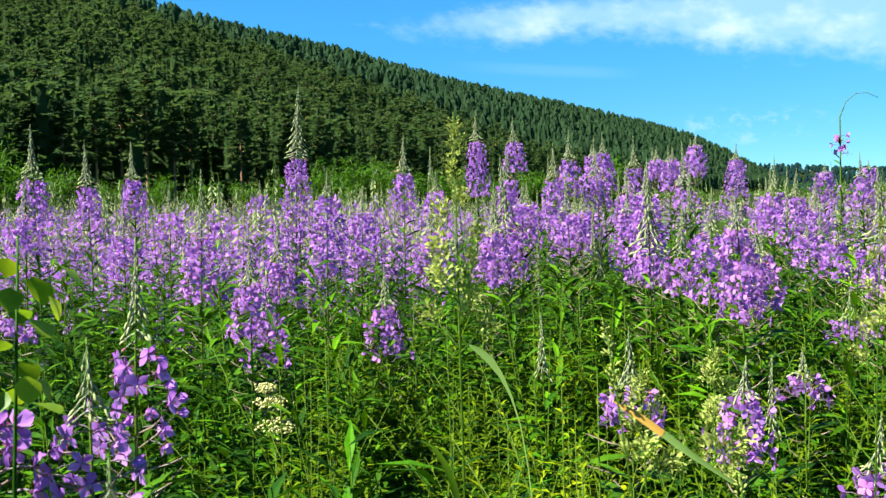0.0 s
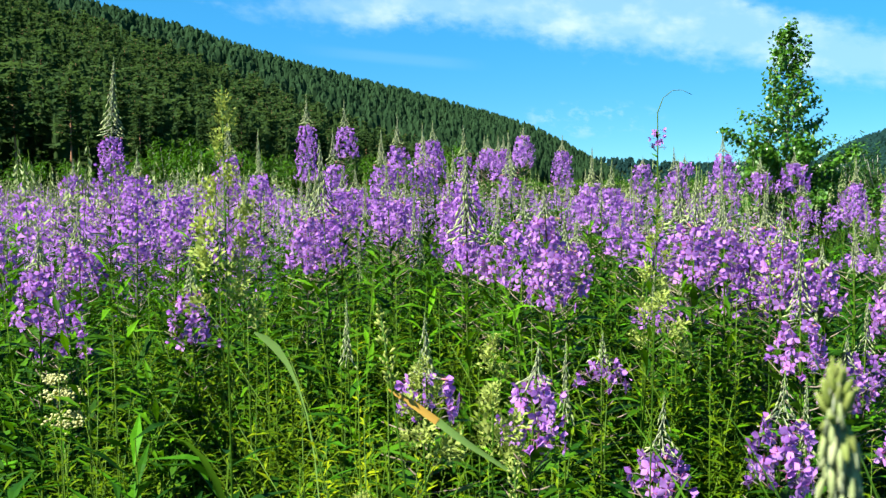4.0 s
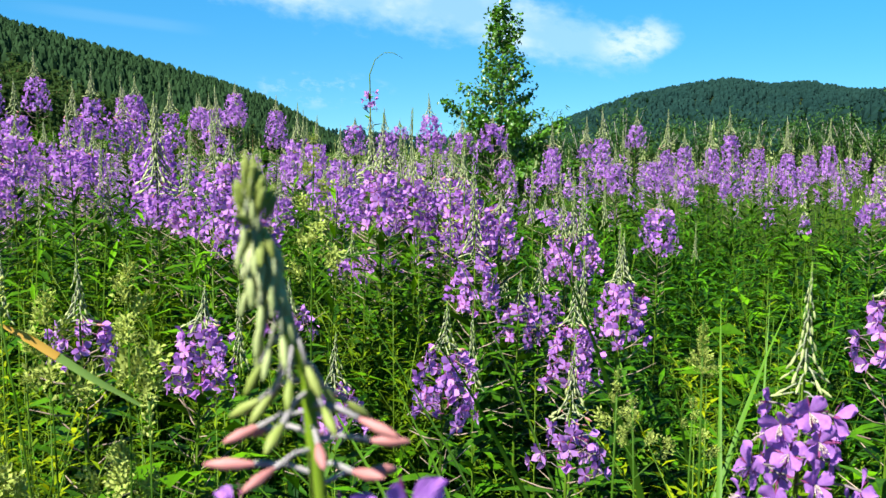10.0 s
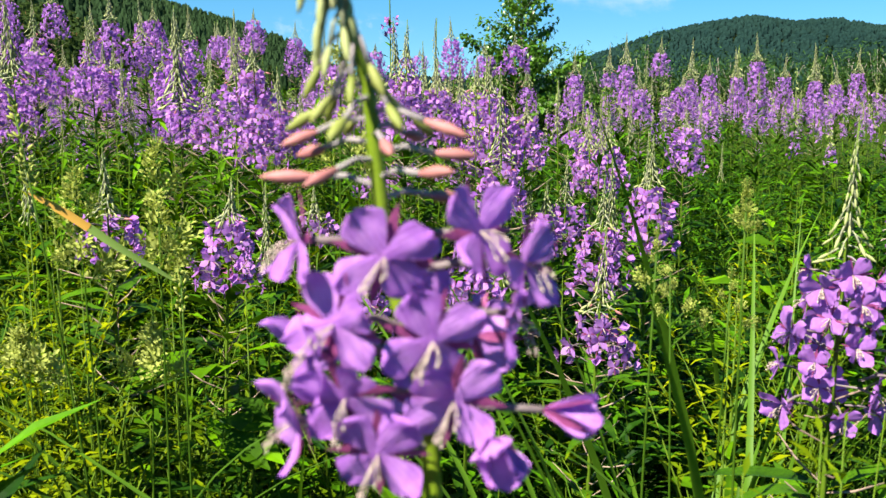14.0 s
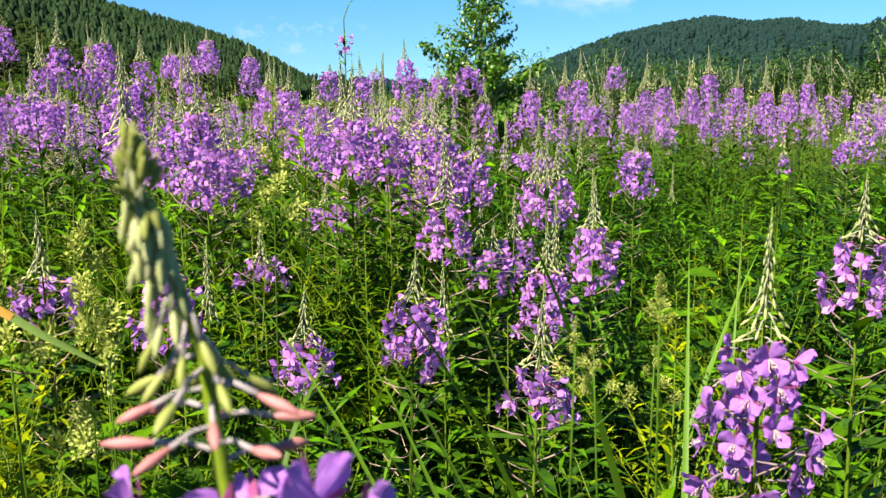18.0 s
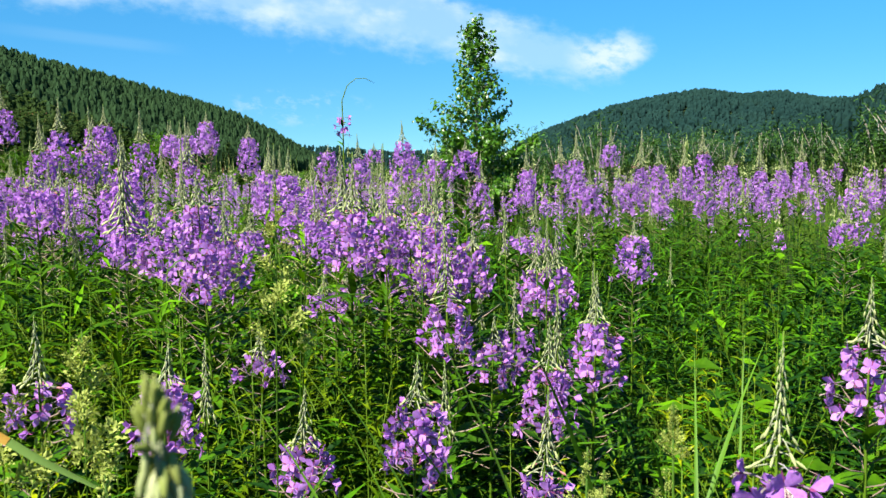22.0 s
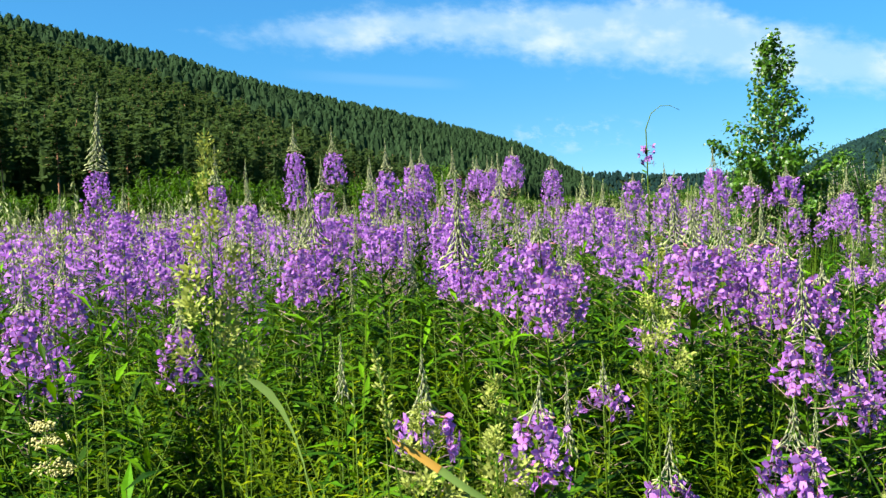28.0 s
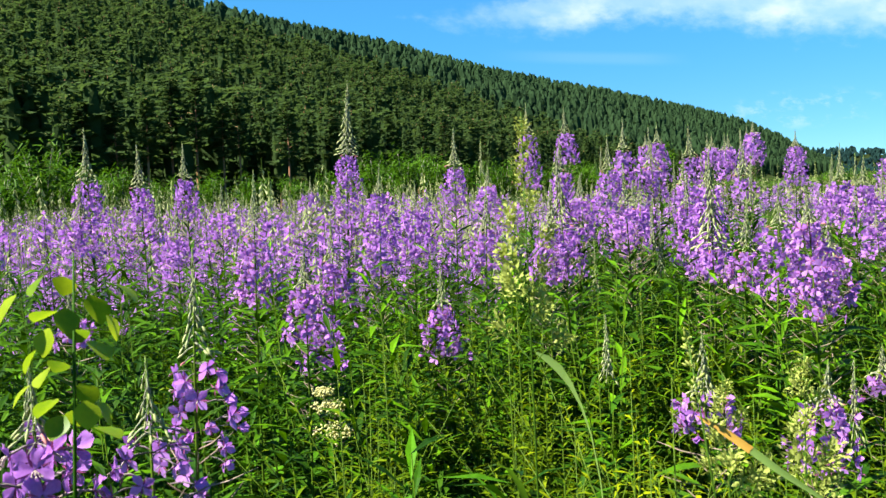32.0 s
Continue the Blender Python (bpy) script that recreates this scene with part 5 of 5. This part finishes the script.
for x, y, top, head, lean, reach in ((0.261, 0.784, 1.243, 0.034, 0.0, 0.002), (0.195, 0.81, 1.200, 0.05, 0.02, 0.008), (0.23, 0.90, 1.15, 0.05, -0.02, 0.022), (0.30, 0.93, 1.14, 0.05, 0.02, 0.022)):
    cocksfoot(x, y, top, head, lean, 0.0065, reach, 6, "slender grass with small pale yellow-green seed tufts")
grass_stalk(0.10, 2.05, 1.33, 0.18, 0.03, 60, LOOSE)
grass_stalk(-0.15, 2.0, 1.34, 0.16, 0.03, 60, LOOSE, (0.03, 0))


def bent_blade(name, points, widths, mat, label, stalk=None):
    """A long grass leaf that follows a curve, from its foot to its tip."""
    p = np.array(points, float)
    d, _, _ = frames_along(p)
    side = np.cross(d, (0.35, 0.8, -0.65))
    side /= np.linalg.norm(side, axis=1)[:, None]
    w = np.array(widths)[:, None]
    nrm = np.cross(side, d)
    rows = np.stack([p + side * w, p + nrm * w * 0.35, p - side * w], 1)
    k = len(p)
    f = []
    for i in range(k - 1):
        o, q = 3 * i, 3 * i + 3
        f += [(o, o + 1, q + 1), (o, q + 1, q), (o + 1, o + 2, q + 2), (o + 1, q + 2, q + 1)]
    if stalk is not None:
        part(name, Geo(rows.reshape(-1, 3) - np.array(stalk.location), f), [mat], stalk, label)
        return
    ob = new(name)
    ob.location = p[0]
    part("blade", Geo(rows.reshape(-1, 3) - p[0], f), [mat], ob)
    tagged(ob, label, "grass")


def curve(*pts, n=9):
    p = np.array(pts, float)
    t = np.linspace(0, len(p) - 1, n)
    s = np.stack([np.interp(t, range(len(p)), p[:, k]) for k in range(3)], 1)
    for _ in range(2):
        s[1:-1] = 0.25 * s[:-2] + 0.5 * s[1:-1] + 0.25 * s[2:]
    return s


FRESH = leafy("fresh_blade", (0.165, 0.280, 0.060), (0.250, 0.380, 0.095), 0.5, 0.45, 30.0, gloss=0.15)
bent_blade("grass_leaf", curve((-0.56, 1.20, 0.02), (-0.57, 1.19, 0.7), (-0.585, 1.19, 1.05), (-0.605, 1.185, 1.155), (-0.64, 1.18, 1.222), (-0.672, 1.17, 1.240), n=12),
           [0.0012] * 7 + [0.002, 0.004, 0.006, 0.005, 0.0015], FRESH, "pale green grass leaf bent over at its top")
bent_blade("green_leaf", curve((-0.268, 1.000, 1.112), (-0.300, 0.985, 1.138), (-0.326, 0.972, 1.158), (-0.352, 0.966, 1.180), n=8), [0.0016, 0.0020, 0.0026, 0.0032, 0.0036, 0.0040, 0.0042, 0.0043], FRESH, "still green lower half", DRY_STALK)
bent_blade("dry_leaf", curve((-0.350, 0.966, 1.178), (-0.378, 0.961, 1.199), (-0.405, 0.956, 1.215), n=7),
           [0.0043, 0.0044, 0.0043, 0.0040, 0.0034, 0.0022, 0.0005], DRY, "orange-brown tip", DRY_STALK)


BROAD = leafy("broad_blade", (0.050, 0.125, 0.010), (0.105, 0.225, 0.014), 0.5, 0.35, 30.0, gloss=0.15)


def broad_grass(x, y, n, high, seed):
    rng = np.random.default_rng(seed)
    ob = new("grass_clump")
    ob.location = (x, y, float(land_xy(x, y)) - 0.02)
    for i in range(n):
        ln = high * rng.uniform(0.75, 1.15)
        b = blade(ln, rng.uniform(0.012, 0.020), 9, rng.uniform(0.3, 1.3), 0.3, 0.3, 0.03)
        part("blade", b.moved(turn(rng.uniform(0, 6.28), rng.uniform(1.42, 1.55), rng.uniform(-0.6, 0.6), 1, (rng.normal(0, 0.04), rng.normal(0, 0.04), 0))), [BROAD], ob)
    tagged(ob, "clump of broad fresh green grass blades", "grass", "broad grass clumps")


for k, (x, y, n, h) in enumerate(((0.33, 1.15, 10, 1.3), (0.40, 1.25, 9, 1.25), (0.245, 0.83, 11, 1.26), (0.285, 0.92, 10, 1.24), (0.21, 0.80, 9, 1.20), (0.43, 1.41, 9, 1.05), (0.50, 1.62, 8, 1.1), (-0.05, 1.15, 8, 0.95), (-0.55, 1.05, 7, 1.0), (0.62, 1.9, 8, 1.05), (-0.9, 1.2, 6, 1.0), (-0.2, 1.3, 7, 0.95))):
    broad_grass(x, y, n, h, 500 + k)


def umbel(x, y, top, label):
    rng = np.random.default_rng(int(abs(x * 700)) + 2)
    z0 = float(land_xy(x, y)) - 0.02
    ob = new("meadowsweet")
    ob.location = (x, y, z0)
    h = top - z0
    part("stem", tube([(0, 0, 0), (0.01, 0, h * 0.6), (0, 0, h - 0.02)], [0.004, 0.003, 0.002], 5), [STEM], ob)
    for c, w in (((0, 0, h), 0.035), ((0.02, 0.0, h - 0.055), 0.04), ((-0.025, 0.01, h + 0.03), 0.02)):
        g = []
        for _ in range(170):
            p = rng.normal(0, 1, 3) * (w * 0.5, w * 0.5, w * 0.2)
            g.append(spindle(0.008, 0.0032, 4).moved(turn(rng.uniform(0, 6.28), rng.uniform(-0.5, 1.2), 0, 1, tuple(p))))
        b = part("blossom", join(g), [WHITE], ob, "cream blossom cluster")
        b.location, b["kind"] = c, "stuff"
    part("foliage", leaves(rng, 0.3, h - 0.05, 26, 0.09), [LEAF], ob)["kind"] = "stuff"
    tagged(ob, label, "wildflower")


umbel(-1.40, 1.713, 1.00, "meadow herb with cream-white blossom clusters")


def aspen_sprig():
    rng = np.random.default_rng(8)
    z0 = float(land_xy(-0.90, 0.52)) - 0.02
    ob = new("aspen_sapling")
    ob.location = (-0.90, 0.52, z0)
    part("stem", tube([(0, 0, 0), (0.0, 0.01, 0.7), (0.01, 0.02, 1.2), (0.02, 0.03, 1.44)], [0.004, 0.003, 0.002, 0.001], 6), [LEAF], ob)
    leaf = mesh_of("leaf", blade(0.030, 0.029, 6, 0.4, 0.15, 0.42, 0.12, 0.6), [ASPEN])
    for i in range(24):
        z = 1.28 + 0.15 * i / 24
        a = i * 2.4
        reach = rng.uniform(0.01, 0.055)
        lf = part("leaf", leaf, None, ob)
        lf.matrix_local = turn(a, rng.uniform(-1.2, -0.1), rng.uniform(-0.6, 0.6), rng.uniform(0.75, 1.1), (0.015 + math.cos(a) * reach, 0.025 + math.sin(a) * reach, z))
    tagged(ob, "young aspen shoot with round green leaves, some yellowing", "sapling")


ASPEN = leafy("aspen_leaf", (0.045, 0.150, 0.008), (0.330, 0.420, 0.014), 0.4, 0.5, 60.0, per_object=True, gloss=0.15)
aspen_sprig()


def feathery_herb(x, y, top, seed, mat=FROTH, label="feathery yellow-green herb among the flowers"):
    """A mugwort-like herb, its branching top full of narrow yellow-green leaves."""
    rng = np.random.default_rng(seed)
    z0 = float(land_xy(x, y)) - 0.02
    h = top - z0
    ob = new("feathery_herb")
    ob.location = (x, y, z0)
    part("stem", tube([(0, 0, 0), (0.0, 0.01, h * 0.6), (0.0, 0.0, h * 0.9)], [0.0032, 0.0022, 0.0008], 4), [STEM], ob)
    gs = []
    for k in range(7):
        a, lean = k * 2.39996 + rng.uniform(-0.4, 0.4), 0.0 if k == 0 else rng.uniform(0.35, 0.75)
        ln = h * (0.42 if k == 0 else rng.uniform(0.22, 0.36))
        low = np.array([0.0, 0.0, h * (0.56 if k == 0 else rng.uniform(0.50, 0.68))])
        way = np.array([math.cos(a) * math.sin(lean), math.sin(a) * math.sin(lean), math.cos(lean)])
        gs.append(tube([low, low + way * ln * 0.5, low + way * ln], [0.0018, 0.0014, 0.0006], 3).slot(1))
        many = 46 if k == 0 else 26
        for i in range(many):
            u = (i + rng.random()) / many
            size = 0.046 * (1.15 - 0.75 * u) * rng.uniform(0.7, 1.2)
            at = low + way * ln * (0.15 + 0.85 * u)
            b = blade(size, size * rng.uniform(0.16, 0.26), 2, rng.uniform(0.2, 0.9), 0.25, 0.4, 0.06)
            gs.append(b.moved(turn(i * 2.39996 + rng.uniform(-0.4, 0.4), rng.uniform(0.1, 0.8), rng.uniform(-0.4, 0.4), 1, tuple(at))))
    part("foliage", join(gs), [mat, STEM], ob, "narrow yellow-green leaves")["kind"] = "stuff"
    tagged(ob, label, "herb", "feathery herbs")


for k, (x, y, t) in enumerate(((0.33, 1.02, 1.12), (-0.42, 1.12, 1.13), (-0.50, 1.25, 1.22), (-0.62, 1.2, 1.13), (-0.35, 1.25, 1.09), (-0.25, 1.25, 1.08), (-0.7, 1.4, 1.18), (0.222, 0.526, 1.14), (0.27, 0.60, 1.12), (0.19, 0.56, 1.10), (-0.55, 1.5, 1.14),
                               (-0.65, 1.6, 1.16), (-0.45, 1.65, 1.12), (-0.85, 1.75, 1.14), (0.72, 1.75, 1.05), (0.66, 1.55, 1.0), (0.85, 1.95, 1.08), (-0.1, 1.35, 1.0), (-0.3, 1.55, 1.06), (-1.15, 1.6, 1.12), (-1.3, 1.75, 1.14), (-0.75, 1.35, 1.05),
                               (0.25, 1.75, 1.0), (0.95, 2.4, 1.12), (-1.0, 1.95, 1.14))):
    feathery_herb(x, y, t - (0.07 if x < -0.5 else 0.0), 600 + k)
YELLOW = leafy("yellow_sprig", (0.090, 0.150, 0.003), (0.260, 0.300, 0.004), 0.6, 0.35, 60.0, gloss=0.05)
for k, (x, y, t) in enumerate(((-0.61, 1.43, 1.21), (-0.53, 1.23, 1.15), (-0.49, 1.12, 1.11), (-0.55, 1.13, 1.13), (0.85, 2.47, 1.02), (0.48, 1.44, 1.11))):
    feathery_herb(x, y, t, 680 + k, YELLOW, "yellow-green herb sprig brighter than the growth around it")
for k in range(34):
    az, r = radians(-40 + 46 * (k * 0.618 % 1.0)), U(1.75, 3.3)
    feathery_herb(r * math.sin(az), r * math.cos(az), 1.04 + 0.085 * r + U(-0.05, 0.04), 640 + k)


# ---- birch and bushes ----
def birch():
    rng = np.random.default_rng(31)
    az, r = 5.35, 14.5
    x, y, z = spot(az, r)
    ob = new("birch_tree")
    ob.location = (x, y, z - 0.1)
    h = 1.4 + r * math.tan(radians(9.6)) - z + 0.1
    ts = np.linspace(0, 1, 10)
    ax = np.stack([0.04 * np.sin(ts * 3) + 0.06 * ts, 0.03 * np.sin(ts * 4), ts * h], 1)
    part("trunk", tube(ax, 0.035 * (1 - ts) + 0.004, 7), [BIRCH_BARK], ob, "slender pale birch trunk")
    limbs, lv = [], []
    leaf = blade(0.068, 0.056, 2, 0.35, 0.2, 0.3, 0.05)
    for i in range(74):
        u = 0.10 + 0.88 * (i / 74) ** 1.15
        base = np.array([np.interp(u, ts, ax[:, k]) for k in range(3)])
        a = i * 2.39996 + rng.uniform(-0.3, 0.3)
        spread = np.interp(u, [0.1, 0.3, 0.45, 0.6, 0.8, 1.0], [0.85, 0.95, 0.80, 0.56, 0.34, 0.09]) * rng.uniform(0.6, 1.1)
        rise = spread * rng.uniform(0.35, 0.9)
        if i in (12, 15):
            a, spread = radians(-6), 1.35
            rise = 0.42
        tip = base + (math.cos(a) * spread, math.sin(a) * spread, rise)
        mid = (base + tip) / 2 + (0, 0, 0.06 * spread)
        limbs.append(tube([base, mid, tip], [0.012 * (1.1 - u), 0.007, 0.002], 4))
        for j in range(int((350 if u < 0.45 else 115) * spread ** 0.6) + 14):
            s = rng.uniform(0.2, 1.03)
            c = base * (1 - s) ** 2 + 2 * mid * s * (1 - s) + tip * s * s + rng.normal(0, 0.05, 3)
            lv.append(leaf.moved(turn(rng.uniform(0, 6.28), rng.uniform(-1.3, 0.3), rng.uniform(-0.9, 0.9), rng.uniform(0.75, 1.25), tuple(c))))
    part("branchwork", join(limbs), [BIRCH_BARK], ob)
    part("crown", join(lv), [BIRCH_LEAF], ob, "small glossy green leaves with gaps of sky")["kind"] = "stuff"
    tagged(ob, "slender young birch with glossy green leaves above the meadow", "tree")


birch()


def bush_kind(seed, n, size, mat):
    rng = np.random.default_rng(seed)
    stems, lv = [], []
    leaf = blade(size, size * 0.6, 1, 0.4, 0.2, 0.4, 0.3)
    for i in range(11):
        a, lean, ln = rng.uniform(0, 6.28), rng.uniform(0.1, 0.75), rng.uniform(0.65, 1.05)
        tip = np.array([math.cos(a) * lean * 0.75, math.sin(a) * lean * 0.75, ln])
        stems.append(tube([(0, 0, 0), tip * (0.35, 0.35, 0.55), tip], [0.010, 0.007, 0.003], 4))
        for j in range(n // 11):
            s = rng.uniform(0.03, 1.05)
            c = tip * (s ** 1.3, s ** 1.3, s) + np.clip(rng.normal(0, 0.08, 3), -0.15, 0.15)
            lv.append(leaf.moved(turn(rng.uniform(0, 6.28), rng.uniform(-1.0, 0.8), rng.uniform(-0.8, 0.8), rng.uniform(0.7, 1.3), tuple(c))))
    return mesh_of("branchwork", join(stems), [BIRCH_BARK]), mesh_of("crown", join(lv), [mat], False)


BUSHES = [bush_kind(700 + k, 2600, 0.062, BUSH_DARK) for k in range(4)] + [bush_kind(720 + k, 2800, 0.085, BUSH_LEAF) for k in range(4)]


def bush(az, r, high, wide, k, label="leafy green bush at the edge of the meadow"):
    x, y, z = spot(az, r)
    ob = new("bush")
    ob.matrix_world = pose(x, y, z - 0.1, 0, 0, U(0, 360)) @ Matrix.Diagonal((wide * (1.35 if r > 25 else 1.0), wide * (1.35 if r > 25 else 1.0), high, 1))
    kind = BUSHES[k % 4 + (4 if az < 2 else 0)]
    part("branchwork", kind[0], None, ob)
    part("crown", kind[1], None, ob)["kind"] = "stuff"
    tagged(ob, label, "bush", "bushes round the meadow")


k = 0
for az, r, high, wide in ((-52.5, 38, 3.4, 2.2), (-50.2, 40, 3.7, 2.4), (-48.3, 42, 3.0, 2.2), (-46, 60, 3.4, 2.4), (-43.6, 66, 3.2, 2.2), (-41, 70, 3.0, 2.4), (-38.5, 74, 3.2, 2.4), (-36, 75, 2.8, 2.2), (-33.5, 70, 3.2, 2.4),
                          (-31, 66, 3.7, 2.4), (-29.2, 62, 3.9, 2.6), (-27.4, 64, 3.7, 2.6), (-25.5, 68, 3.2, 2.6), (-23.2, 72, 3.0, 2.6), (-21, 75, 2.9, 2.4), (-18.5, 70, 3.0, 2.4), (-16.2, 62, 3.0, 2.4), (-13.7, 55, 2.9, 2.4),
                          (-11, 60, 2.6, 2.2), (-8.6, 70, 2.6, 2.2), (-6.2, 60, 2.8, 2.4), (-3.6, 70, 2.6, 2.6), (-1, 60, 2.2, 2.4), (1.6, 50, 2.0, 2.2), (3.2, 19, 1.9, 1.2), (4.4, 14.2, 1.75, 0.8), (6.2, 14.3, 1.7, 0.8), (7.6, 15, 1.95, 0.9),
                          (8.8, 16.5, 1.9, 0.9), (10.6, 30, 2.2, 1.8), (12.9, 27, 2.55, 1.3), (14.0, 30, 2.2, 1.6), (15.6, 33, 2.3, 1.6), (17.4, 38, 2.5, 2.0), (18.6, 34, 2.4, 1.5), (20.4, 36, 2.6, 1.6), (22.3, 40, 2.6, 2.0), (24, 42, 2.7, 2.0),
                          (25.6, 36, 2.6, 1.8), (27.2, 34, 2.4, 1.8), (28.6, 32, 2.8, 2.0), (30.5, 30, 3.0, 2.0)):
    bush(az, r, 1.5 if -12 < az < 3 else high * (1.04 if az > 9 else 1.0) + (0.2 if r > 45 else 0.0), wide, k)
    k += 1
